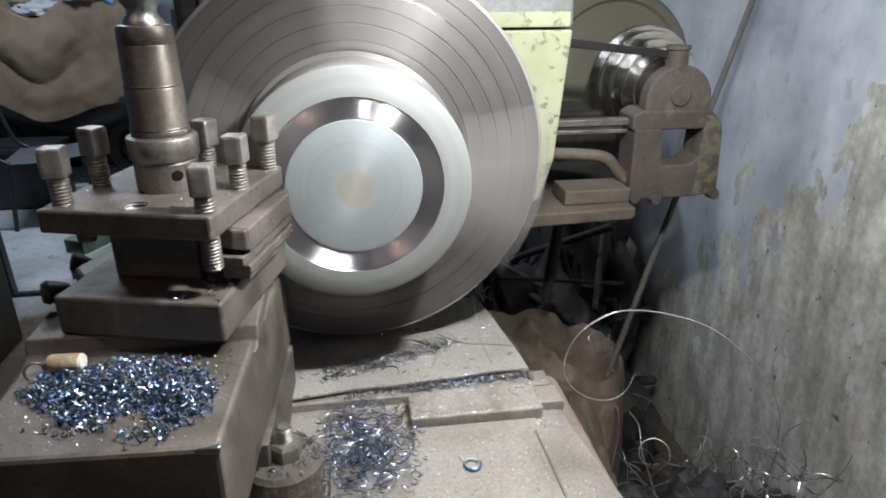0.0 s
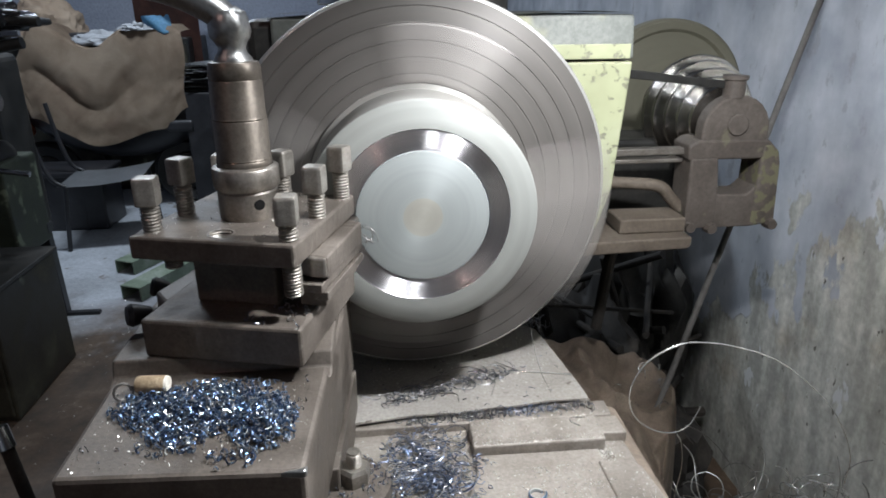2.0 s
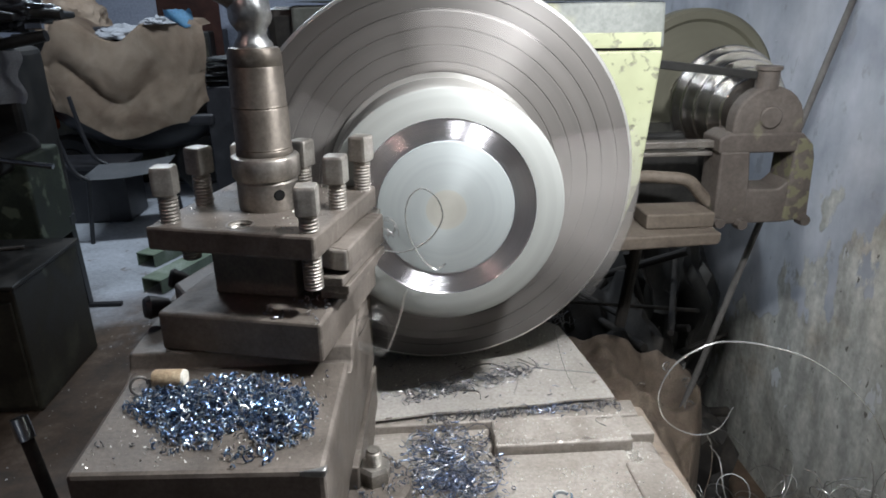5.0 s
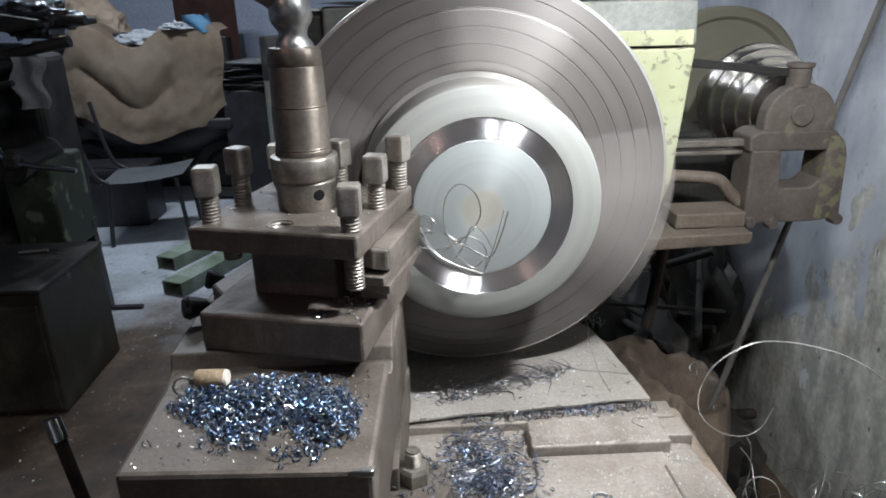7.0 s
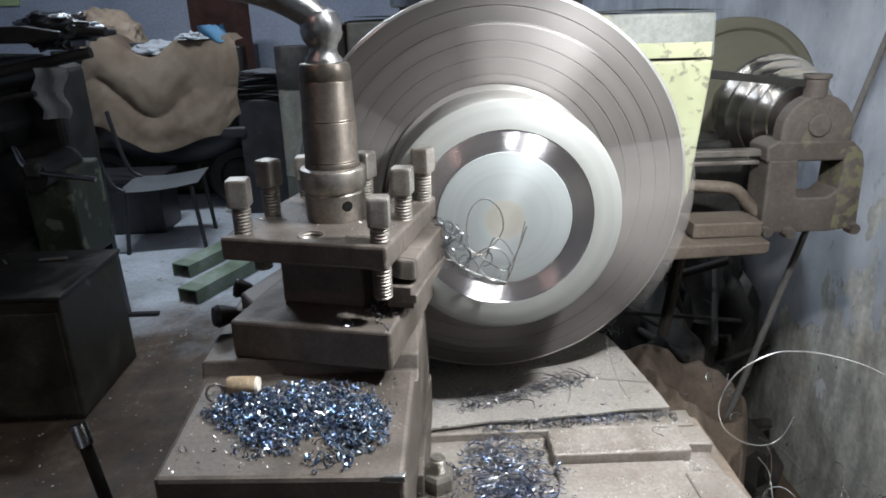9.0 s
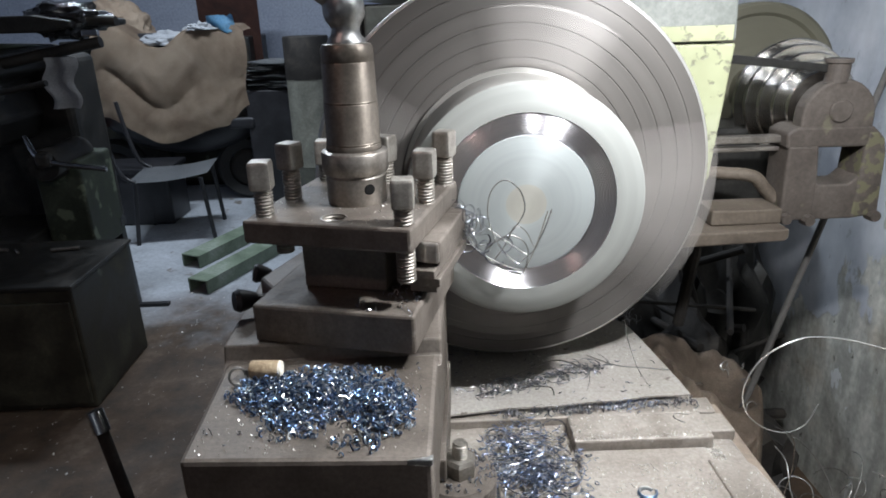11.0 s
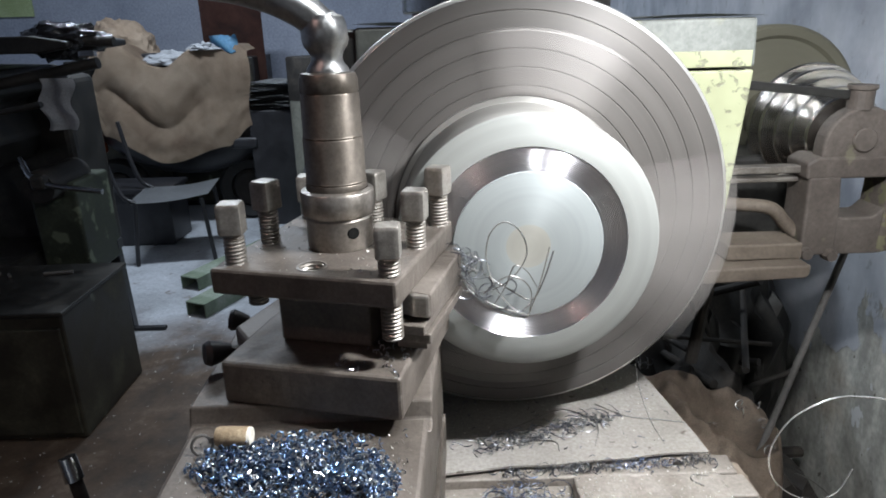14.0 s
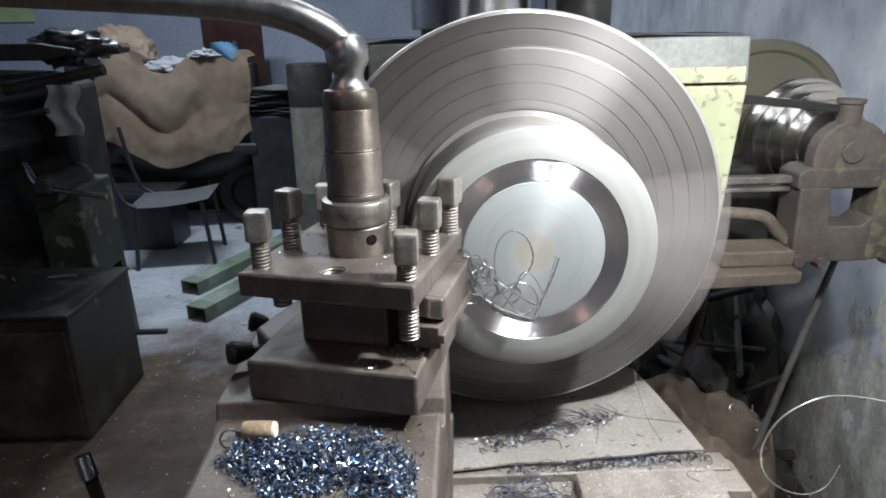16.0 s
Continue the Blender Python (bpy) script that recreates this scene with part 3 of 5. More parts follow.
def carriage():
    t = thing("lathe_saddle", "dusty cast-iron lathe saddle strewn with chips", "saddle", pose(0, 0, 0))
    z = 0.875
    part("saddle_plate", prism([(-0.36, 0.36), (0.268, 0.36), (0.240, 0.58), (0.236, 0.70), (0.222, 0.745), (-0.36, 0.745)], 0.80, z - 0.010, 0.004), M_BED, t)
    part("front_pad", prism([(-0.042, 0.36), (0.200, 0.36), (0.198, 0.632), (0.052, 0.634), (0.049, 0.596), (-0.042, 0.590)], z - 0.012, z - 0.004, 0.002, wear=0.0005), M_BED, t)
    part("corner_pad", prism([(0.192, 0.36), (0.262, 0.36), (0.236, 0.592), (0.230, 0.602), (0.190, 0.608)], z - 0.012, z - 0.001, 0.0024), M_BED, t)
    part("key_block", prism([(0.050, 0.637), (0.209, 0.636), (0.211, 0.684), (0.052, 0.688)], z - 0.012, z + 0.006, 0.0025, wear=0.0010), M_BED, t, "raised rectangular key block")
    part("back_rail", prism([(-0.10, 0.692), (0.234, 0.690), (0.236, 0.722), (-0.10, 0.726)], z - 0.012, z + 0.001, 0.002, wear=0.0006), M_BED, t)
    part("end_step", prism([(0.206, 0.652), (0.240, 0.650), (0.238, 0.686), (0.208, 0.686)], z - 0.012, z + 0.002, 0.002), M_BED, t)
    flank = prism([(0.232, 0.862), (0.252, 0.862), (0.275, 0.80), (0.290, 0.68), (0.262, 0.56), (0.20, 0.56), (0.20, 0.80)], 0.36, 0.73, 0.006, "y")
    part("flank", flank, M_FLANK, t, "brown dusty side flank")
    # round clamp boss with its nut
    boss = part("boss", revolve([(0, 0.862), (0.040, 0.862), (0.040, 0.905), (0.036, 0.910), (0.0, 0.910)], 40, m=Matrix.Translation((-0.086, 0.560, 0))), M_DUSTY, t, "round clamp boss")
    part("nut", revolve([(0, 0.910), (0.0165, 0.910), (0.0165, 0.924), (0.014, 0.928), (0.0, 0.928)], 6, m=Matrix.Translation((-0.082, 0.560, 0)) @ Matrix.Rotation(0.4, 4, "Z")), M_BOLT, boss)
    part("stud", threaded(0.0078, 0.925, 0.945, m=Matrix.Translation((-0.082, 0.560, 0))), M_BOLT, boss)
    return t


def threaded(r, lo, hi, pitch=0.0026, m=None, bm=None, seg=20):
    """A stud with thread ridges."""
    prof, h = [(0.0, lo), (r * 0.86, lo)], lo
    while h + pitch <= hi:
        prof += [(r * 0.86, h), (r, h + pitch * 0.35), (r, h + pitch * 0.55), (r * 0.86, h + pitch * 0.9)]
        h += pitch
    prof += [(r * 0.8, hi), (0.0, hi)]
    return revolve(prof, seg, m=m, bm=bm)


carriage()


def guard_sheet():
    front = [(-0.105 + 0.318 * k / 60, 0.688 + 0.030 * (k / 60) ** 0.55 + 0.0016 * math.sin(9 * k / 60) + 0.0010 * math.sin(23 * k / 60 + 1)) for k in range(61)]
    t = thing("guard_sheet", "thin bent steel sheet lying behind the saddle", "metal sheet", pose(0, 0, 0))
    part("sheet", prism(front + [(0.211, 0.75), (0.204, 0.808), (0.197, 0.865), (0.189, 0.915), (0.178, 0.930), (-0.105, 0.945)], 0.8806, 0.8832, 0.0), M_SHEET, t)
    part("packing_strip", box((0.04, 0.845, 0.8682), (0.27, 0.18, 0.0240), 0.002), M_IRON_AND_SHADE, t, "dark packing under the sheet")
    return t


guard_sheet()


def lathe_bed():
    t = thing("lathe_bed", "oily dark cast-iron lathe bed on its pedestal", "lathe bed", pose(0, 0, FLOOR_Z))
    part("bed_casting", box((-0.07, 0.75, 0.625 - FLOOR_Z), (0.50, 2.3, 0.33), 0.01), M_IRON_AND_SHADE, t)
    part("pedestal", box((-0.06, 1.30, 0.305 - FLOOR_Z), (0.44, 0.60, 0.315), 0.01), M_IRON_AND_SHADE, t)
    part("pedestal", box((-0.06, 0.00, 0.305 - FLOOR_Z), (0.44, 0.50, 0.315), 0.01), M_IRON_AND_SHADE, t)


lathe_bed()


def cross_slide():
    t = thing("cross_slide", "dusty brown steel cross slide of the lathe", "cross slide", pose(0, 0, 0))
    part("slide_body", prism([(-0.293, 0.425), (-0.122, 0.4155), (-0.1085, 0.4150), (-0.1005, 0.560), (-0.086, 0.745), (-0.300, 0.745)], 0.935, 1.0385, 0.004, wear=0.0003), M_DUSTY, t)
    part("slide_step", prism([(0.553, 1.034), (0.567, 1.0385), (0.572, 1.0535), (0.745, 1.0535), (0.745, 1.034)], -0.299, -0.0965, 0.002, "x"), M_DUSTY, t, "raised rear step")
    part("dovetail", prism([(-0.27, 0.44), (-0.135, 0.44), (-0.118, 0.74), (-0.28, 0.74)], 0.862, 0.94, 0.002), M_IRON_AND_SHADE, t, "dark oily dovetail")
    part("gib_strip", prism([(-0.112, 0.545), (-0.096, 0.545), (-0.084, 0.735), (-0.100, 0.735)], 0.868, 0.936, 0.002), M_DUSTY, t)
    part("worn_corner", prism([(-0.1270, 0.4158), (-0.1180, 0.4150), (-0.1100, 0.4141), (-0.1077, 0.4146), (-0.1070, 0.4215), (-0.1125, 0.4190)], 1.0330, 1.0391, 0.0012), M_LEVER, t, "bright worn corner")
    part("front_lip", box((-0.215, 0.440, 0.905), (0.17, 0.035, 0.062), 0.004), M_DUSTY, t)
    return t


cross_slide()
PX, PY, PTURN = -0.172, 0.646, -16.5


def compound_rest():
    t = thing("compound_rest", "dusty brown compound slide block under the tool post", "compound rest", at_z(PX, PY, 0, PTURN + 2))
    part("block", prism([(-0.078, -0.090), (0.077, -0.090), (0.076, 0.115), (-0.078, 0.115)], 1.0535, 1.0915, 0.003, wear=0.0005), M_DUSTY, t)
    part("side_lug", prism([(-0.112, -0.01), (-0.076, -0.045), (-0.076, 0.10), (-0.10, 0.10)], 1.0535, 1.083, 0.004), M_DUSTY, t)
    part("neck", prism([(-0.045, -0.043), (0.038, -0.043), (0.038, 0.05), (-0.045, 0.05)], 1.0915, 1.1475, 0.0025, wear=0.0003), M_DUSTY, t, "square central neck")
    return t


compound_rest()


def knob_lever(at, tip, r):
    t = thing("slide_handle", "black ball-ended slide handle", "handle", pose(*at), group="slide handles")
    d = Vector(tip)
    q = d.to_track_quat("Z", "Y").to_matrix().to_4x4()
    part("rod", tube([(0, 0, 0), d * 0.6], 0.0045, 10), M_IRON_AND_SHADE, t)
    part("knob", revolve([(0, 0.5 * d.length), (r * 0.55, 0.5 * d.length), (r * 0.8, 0.7 * d.length), (r, 0.9 * d.length), (r * 0.8, d.length), (0, 1.03 * d.length)], 24, m=q), M_BLACKPLASTIC, t, smooth=True)


knob_lever((-0.262, 0.655, 1.066), (-0.040, -0.024, 0.006), 0.012)
knob_lever((-0.262, 0.705, 1.066), (-0.036, -0.008, 0.010), 0.011)


def post_bolt(x, y, head_z, low=1.150):
    """A square-headed clamp bolt of the tool post."""
    t = thing("clamp_bolt", "worn square-headed steel clamp bolt in the tool post", "bolt", at_z(PX, PY, 0, PTURN) @ Matrix.Translation((x, y, 0)) @ Matrix.Rotation(radians(random.uniform(-25, 25)), 4, "Z"), group="tool post bolts")
    half, seg = random.uniform(0.0094, 0.0102), 40
    top = head_z + random.uniform(0.029, 0.032)
    head_z += 0.0045
    head, rings = bmesh.new(), []
    for k, h in ((0.90, head_z), (1.0, head_z + 0.0012), (1.0, top - 0.0036), (0.965, top - 0.0016), (0.88, top - 0.0004), (0.70, top)):
        ring = []
        for n in range(seg):
            a = 2 * math.pi * n / seg
            c, d = math.cos(a), math.sin(a)
            r = half * k / (abs(c) ** 9 + abs(d) ** 9) ** (1 / 9)
            ring.append(head.verts.new((r * c, r * d, h)))
        rings.append(ring)
    for a, b in zip(rings, rings[1:]):
        for n in range(seg):
            head.faces.new((a[n], a[(n + 1) % seg], b[(n + 1) % seg], b[n]))
    head.faces.new(rings[-1])
    head.faces.new(list(reversed(rings[0])))
    part("head", head, M_BOLT, t, smooth=True)
    part("thread", threaded(0.0088, low, head_z + 0.001, 0.0031), M_BOLT, t)


def tool_post():
    t = thing("tool_post", "square four-way tool post with a worn brown top plate", "tool post", at_z(PX, PY, 0, PTURN))
    plate = prism([(-0.079, -0.0835), (0.079, -0.0835), (0.079, 0.0835), (-0.079, 0.0835)], 1.1475, 1.1700, 0.0028, wear=0.0005)
    plate_ob = part("top_plate", plate, M_DUSTY, t)
    spot = Matrix.Translation((0.002, -0.064, 0))
    drill = part("drill", revolve([(0.0, 1.150), (0.0106, 1.150), (0.0106, 1.18), (0.0, 1.18)], 32, m=spot), M_DUSTY, t)
    cut = plate_ob.modifiers.new("drilled", "BOOLEAN")
    cut.operation, cut.object, cut.solver = "DIFFERENCE", drill, "EXACT"
    bpy.context.view_layer.update()
    drilled = bpy.data.meshes.new_from_object(plate_ob.evaluated_get(bpy.context.evaluated_depsgraph_get()))
    plate_ob.modifiers.remove(cut)
    plate_ob.data = drilled
    bpy.data.objects.remove(drill)
    part("hole_ring", revolve([(0.0124, 1.1697), (0.0124, 1.1705), (0.0106, 1.1707), (0.0104, 1.1690)], 32, m=spot), M_BOLT, t, "bare rim of the empty bolt hole")
    bore = [(0.0104, 1.1690)]
    for k in range(6):
        bore += [(0.0094, 1.1680 - 0.003 * k), (0.0104, 1.1665 - 0.003 * k)]
    part("bore", revolve(bore + [(0.0, 1.1510)], 32, m=spot), M_BOLT, t, "threaded bore of the empty hole")
    return t


tool_post()
for bx, by, bz in ((-0.064, -0.066, 1.190), (-0.063, -0.012, 1.196), (0.069, -0.069, 1.180), (0.069, -0.001, 1.190), (0.070, 0.068, 1.195), (0.006, 0.066, 1.188), (-0.062, 0.066, 1.184)):
    post_bolt(bx, by, bz, 1.117 if (bx > 0.05 and by < -0.03) else 1.1495)
post_low = thing("clamp_bolt", "worn square-headed steel clamp bolt in the tool post", "bolt", at_z(PX, PY, 0, PTURN), group="tool post bolts")
part("thread", threaded(0.0082, 1.137, 1.1475, m=Matrix.Translation((-0.046, -0.069, 0))), M_BOLT, post_low)


def post_handle():
    t = thing("clamp_lever", "bronze-toned clamp sleeve with a bent bright steel lever", "clamp lever", pose(PX, PY - 0.004, 0))
    prof = [(0.0, 1.170), (0.0280, 1.170), (0.0284, 1.172), (0.0284, 1.1955), (0.0272, 1.197), (0.0272, 1.1988), (0.0302, 1.1992), (0.0311, 1.2004), (0.0313, 1.2176), (0.0305, 1.2190), (0.0262, 1.2206)]
    part("collar", revolve(prof, 56), M_TOOLSTEEL, t, "stepped steel collar", smooth=True)
    # flat disc just proud of the collar; the hole's shade is its black colour
    part("collar_hole", revolve([(0.0, 0.0012), (0.0048, 0.0012), (0.0056, 0.0)], 20, "x", Matrix.Rotation(radians(-59.6), 4, "Z") @ Matrix.Translation((0.0276, 0, 1.186))), M_BLACKHOLE, t, "black disc painted for a drilled hole's shade")
    prof = [(0.0256, 1.2208), (0.0258, 1.2245), (0.0252, 1.2257), (0.0256, 1.2270), (0.0250, 1.2283), (0.0252, 1.262), (0.0246, 1.2632), (0.0250, 1.2646), (0.0244, 1.266), (0.0240, 1.298), (0.0234, 1.2992), (0.0238, 1.3004), (0.0236, 1.3105), (0.0218, 1.3145), (0.014, 1.316), (0.0, 1.316)]
    part("sleeve", revolve(prof, 56), M_SLEEVE, t, "ringed bronze-coloured sleeve", smooth=True)
    weld = revolve([(0.0, 1.314), (0.0170, 1.315), (0.0160, 1.319), (0.0128, 1.323), (0.0126, 1.327), (0.0145, 1.331), (0.0168, 1.335), (0.0180, 1.340), (0.0182, 1.346), (0.0172, 1.352), (0.0145, 1.357), (0.009, 1.361), (0.0, 1.362)], 40)
    for v in weld.verts:
        out = Vector((v.co.x, v.co.y, 0.6 * (v.co.z - 1.342)))
        if out.length > 1e-5:
            v.co += out.normalized() * (0.0016 * noise.noise(v.co * 95) + 0.0010 * noise.noise(v.co * 240))
    part("ball", weld, M_LEVER, t, "lumpy bright welded ball end", smooth=True)
    arm = smooth_path([(0.0, 0.0, 1.348), (-0.016, -0.002, 1.362), (-0.045, -0.006, 1.376), (-0.085, -0.012, 1.385), (-0.16, -0.024, 1.392), (-0.28, -0.043, 1.400)], 8)
    part("lever_arm", tube(arm, 0.0138, 20), M_LEVER, t, "bent bright steel bar", smooth=True)


post_handle()


def cutting_tool():
    t = thing("cutting_tool", "square steel cutting tool clamped over shims", "lathe tool", at_z(PX, PY, 0, PTURN))
    part("shank", prism([(0.062, -0.042), (0.0945, -0.048), (0.093, 0.060), (0.062, 0.060)], 1.1245, 1.1472, 0.002, wear=0.0006), M_DUSTY, t)
    part("tip", prism([(0.066, 0.058), (0.086, 0.058), (0.083, 0.084), (0.070, 0.080)], 1.128, 1.1455, 0.002), M_TOOLSTEEL, t, "ground steel tip")
    part("broken_end", prism([(0.066, -0.0455), (0.080, -0.051), (0.0935, -0.0505), (0.0940, -0.046), (0.0655, -0.041)], 1.127, 1.1465, 0.0025), M_TOOLSTEEL, t, "bright ragged end face")
    for k, (o, h) in enumerate(((0.004, 1.1145), (0.007, 1.1045), (0.002, 1.0955))):
        part("shim", box((0.074 + o, 0.004, h + 0.0042), (0.026, 0.122 - 0.014 * k, 0.0084), 0.001), M_DUSTY, t)


cutting_tool()

# ---- beside the headstock ----


def bracket():
    t = thing("pulley_bracket", "dusty brown cast bracket with a window and yellow paint traces", "bracket", pose(0, 0, 0))
    y0, y1 = 1.070, 1.135
    bm = bmesh.new()
    # frame round the square window
    prism([(0.492, 0.985), (0.548, 0.985), (0.546, 1.060), (0.540, 1.113), (0.490, 1.113)], y0, y1, 0.004, "y", bm=bm)
    prism([(0.542, 0.985), (0.618, 0.985), (0.618, 1.062), (0.606, 1.050), (0.600, 1.046), (0.550, 1.046), (0.542, 1.052)], y0 + 0.002, y1, 0.003, "y", bm=bm)
    prism([(0.486, 1.109), (0.640, 1.109), (0.640, 1.130), (0.628, 1.142), (0.500, 1.144), (0.484, 1.134)], y0 + 0.001, y1, 0.004, "y", bm=bm)
    part("frame", bm, M_CASTING, t)
    part("side_wing", prism([(0.614, 0.985), (0.660, 0.992), (0.654, 1.100), (0.648, 1.122), (0.636, 1.134), (0.618, 1.134)], y0, y1, 0.004, "y"), M_CASTING_YELLOW, t, "brown wing with worn yellow paint")
    arch = [(0.506, 1.132)] + [(0.566 + 0.060 * math.cos(radians(a)), 1.160 + 0.058 * math.sin(radians(a))) for a in range(180, -1, -15)] + [(0.626, 1.132)]
    part("bearing_cap", prism(arch, y0 + 0.004, y0 + 0.034, 0.004, "y"), M_CASTING, t, "round-topped bearing cap")
    part("shaft_end", revolve([(0.0, -0.004), (0.0165, -0.004), (0.0185, -0.002), (0.0185, 0.02)], 32, "y", Matrix.Translation((0.567, 1.0735, 1.168))), M_CASTING, t, "round shaft end")
    part("oil_cup", revolve([(0.0, 0.0), (0.018, 0.0), (0.018, 0.028), (0.021, 0.030), (0.021, 0.036), (0.0, 0.037)], 24, m=Matrix.Translation((0.560, 1.089, 1.213))), M_CASTING, t, "oil cup lid")
    for x, z in ((0.500, 0.990), (0.652, 0.990), (0.540, 0.986)):
        part("foot_bolt", revolve([(0.0, -0.010), (0.009, -0.010), (0.011, 0.0), (0.011, 0.01)], 8, "y", Matrix.Translation((x, y0, z))), M_CASTING, t)
    part("rail", prism([(0.10, 0.955), (0.478, 0.967), (0.484, 0.972), (0.484, 0.988), (0.30, 0.985), (0.10, 0.985)], 1.02, 1.16, 0.003, "y"), M_CASTING_PLAIN, t, "long brown mounting rail")
    part("upper_block", box((0.425, 1.085, 1.0005), (0.118, 0.07, 0.026), 0.003), M_CASTING_PLAIN, t)
    part("slide_bar", box((0.385, 1.10, 1.122), (0.21, 0.02, 0.012), 0.002), M_TOOLSTEEL, t, "bare steel slide bar")
    part("slide_bar", box((0.385, 1.11, 1.104), (0.21, 0.02, 0.008), 0.002), M_TOOLSTEEL, t, "bare steel slide bar")
    part("fork", tube(smooth_path([(0.33, 1.12, 1.065), (0.40, 1.11, 1.063), (0.45, 1.10, 1.058), (0.475, 1.10, 1.035), (0.495, 1.10, 1.015)], 5), 0.011, 10), M_CASTING_PLAIN, t, "bent fork lever", smooth=True)
    part("strap", prism([(0.318, 1.268), (0.318, 1.254), (0.556, 1.226), (0.560, 1.238)], 1.088, 1.102, 0.0015, "y"), M_IRON_AND_SHADE, t, "flat dark strap")
    # made-up block that darkens the gap between headstock and bracket
    part("housing", box((0.425, 1.27, 1.025), (0.27, 0.12, 0.19), 0.008), M_IRON_AND_SHADE, t, "dark block added to back the gap")
    return t


bracket()


def cone_pulley():
    t = thing("cone_pulley", "bright stepped cone pulley behind a large dull yellow flange", "pulley", pose(0.566, 1.118, 1.168))
    steps, h = [(0.0, 0.0), (0.03, 0.0)], 0.004
    for r in (0.062, 0.074, 0.086, 0.098, 0.106):
        steps += [(r - 0.016, h), (r - 0.002, h), (r, h + 0.002), (r, h + 0.006), (r - 0.002, h + 0.008), (r - 0.015, h + 0.014), (r - 0.015, h + 0.022)]
        h += 0.026
    steps += [(0.06, h), (0.0, h)]
    part("cone", revolve(steps, 64, "y"), M_PULLEY, t, "bright stepped cone", smooth=True)
    part("flange", revolve([(0.0, 0.21), (0.05, 0.21), (0.05, 0.25), (0.142, 0.252), (0.148, 0.246), (0.162, 0.246), (0.168, 0.251), (0.168, 0.285), (0.0, 0.285)], 72, "y"), M_OLIVE, t, "large dull yellow flange wheel", smooth=True)
    part("shaft", revolve([(0.0, -0.02), (0.016, -0.02), (0.016, 0.40), (0.0, 0.40)], 24, "y"), M_TOOLSTEEL, t)
    return t


PULLEY = cone_pulley()


def headstock_top():
    t = thing("spare_ring", "bright turned steel ring lying on the headstock", "steel ring", pose(-0.04, 1.03, 1.3525))
    part("flange", revolve([(0.0, 0.0), (0.07, 0.0), (0.07, 0.012), (0.0, 0.012)], 48), M_IRON_AND_SHADE, t)
    part("rim", revolve([(0.0, 0.012), (0.081, 0.012), (0.083, 0.014), (0.083, 0.055), (0.081, 0.057), (0.06, 0.057), (0.06, 0.03), (0.0, 0.03)], 64), M_CHROME, t, "bright turned rim", smooth=True)
    t = thing("spare_sleeve", "dark oily steel sleeve standing on the headstock", "steel sleeve", pose(0.115, 1.02, 1.3525))
    part("tube", revolve([(0.025, 0.0), (0.037, 0.0), (0.038, 0.003), (0.038, 0.07), (0.036, 0.072), (0.025, 0.072), (0.025, 0.0)], 40), M_IRON_AND_SHADE, t, smooth=True)


headstock_top()


def leaning_rod(a, b, r, label, mat=M_JUNK):
    tagged(part("leaning_rod", tube([a, b], r, 10), mat), label, "rod", group="scrap rods")


leaning_rod((0.482, 1.141, 0.42), (0.858, 1.306, 1.462), 0.0065, "long dusty grey rod leaning against the plaster wall", M_GREYROD)
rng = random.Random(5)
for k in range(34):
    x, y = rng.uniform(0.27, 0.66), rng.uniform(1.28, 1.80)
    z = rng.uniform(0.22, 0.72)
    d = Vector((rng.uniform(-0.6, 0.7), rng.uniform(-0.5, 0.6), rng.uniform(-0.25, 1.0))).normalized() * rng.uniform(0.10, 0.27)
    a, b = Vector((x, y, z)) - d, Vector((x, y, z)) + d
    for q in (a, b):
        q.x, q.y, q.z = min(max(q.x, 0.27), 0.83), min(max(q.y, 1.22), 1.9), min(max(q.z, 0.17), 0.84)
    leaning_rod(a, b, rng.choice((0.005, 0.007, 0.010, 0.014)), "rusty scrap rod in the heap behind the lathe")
leaning_rod((0.40, 1.22, 0.72), (0.412, 1.20, 0.905), 0.012, "pale steel tube standing in the scrap heap")


def heap(name, label, c, s, mat, seed, rough=0.25):
    """A lumpy mound with a flat bottom."""
    bm = bmesh.new()
    bmesh.ops.create_icosphere(bm, subdivisions=5, radius=1.0)
    for v in bm.verts:
        n = noise.noise(v.co * 2.3 + Vector((seed, 0, 0))) + 0.5 * noise.noise(v.co * 5.1 + Vector((0, seed, 0))) + 0.35 * abs(noise.noise(v.co * 13 + Vector((0, 0, seed)))) + 0.16 * noise.noise(v.co * 31)
        v.co *= 1 + rough * n
        v.co.z = max(v.co.z, -0.02)
        v.co = Vector((v.co.x * s[0], v.co.y * s[1], v.co.z * s[2]))
    return tagged(part(name, bm, mat, at=pose(*c), smooth=True), label, name.replace("_", " "))


heap("scrap_mound", "mound of rusty scrap and dust behind the lathe, darkened for shade", (0.50, 1.52, FLOOR_Z), (0.25, 0.40, 0.44), M_JUNK, 3, 0.30)
# added to cover the wall where shade falls; the shade is its dark colour
heap("scrap_mound", "dark mound added against the wall for the bracket's shade", (0.645, 1.98, FLOOR_Z), (0.215, 0.52, 0.80), M_IRON_AND_SHADE, 5, 0.25)
heap("swarf_mound", "dusty grey-brown mound of old shavings by the wall", (0.585, 0.86, FLOOR_Z), (0.175, 0.21, 0.30), M_SWARFMOUND, 8, 0.3)
heap("swarf_mound", "dusty dark mound of old shavings banked up against the wall", (0.745, 0.83, FLOOR_Z), (0.092, 0.19, 0.295), M_SWARFMOUND, 14, 0.3)


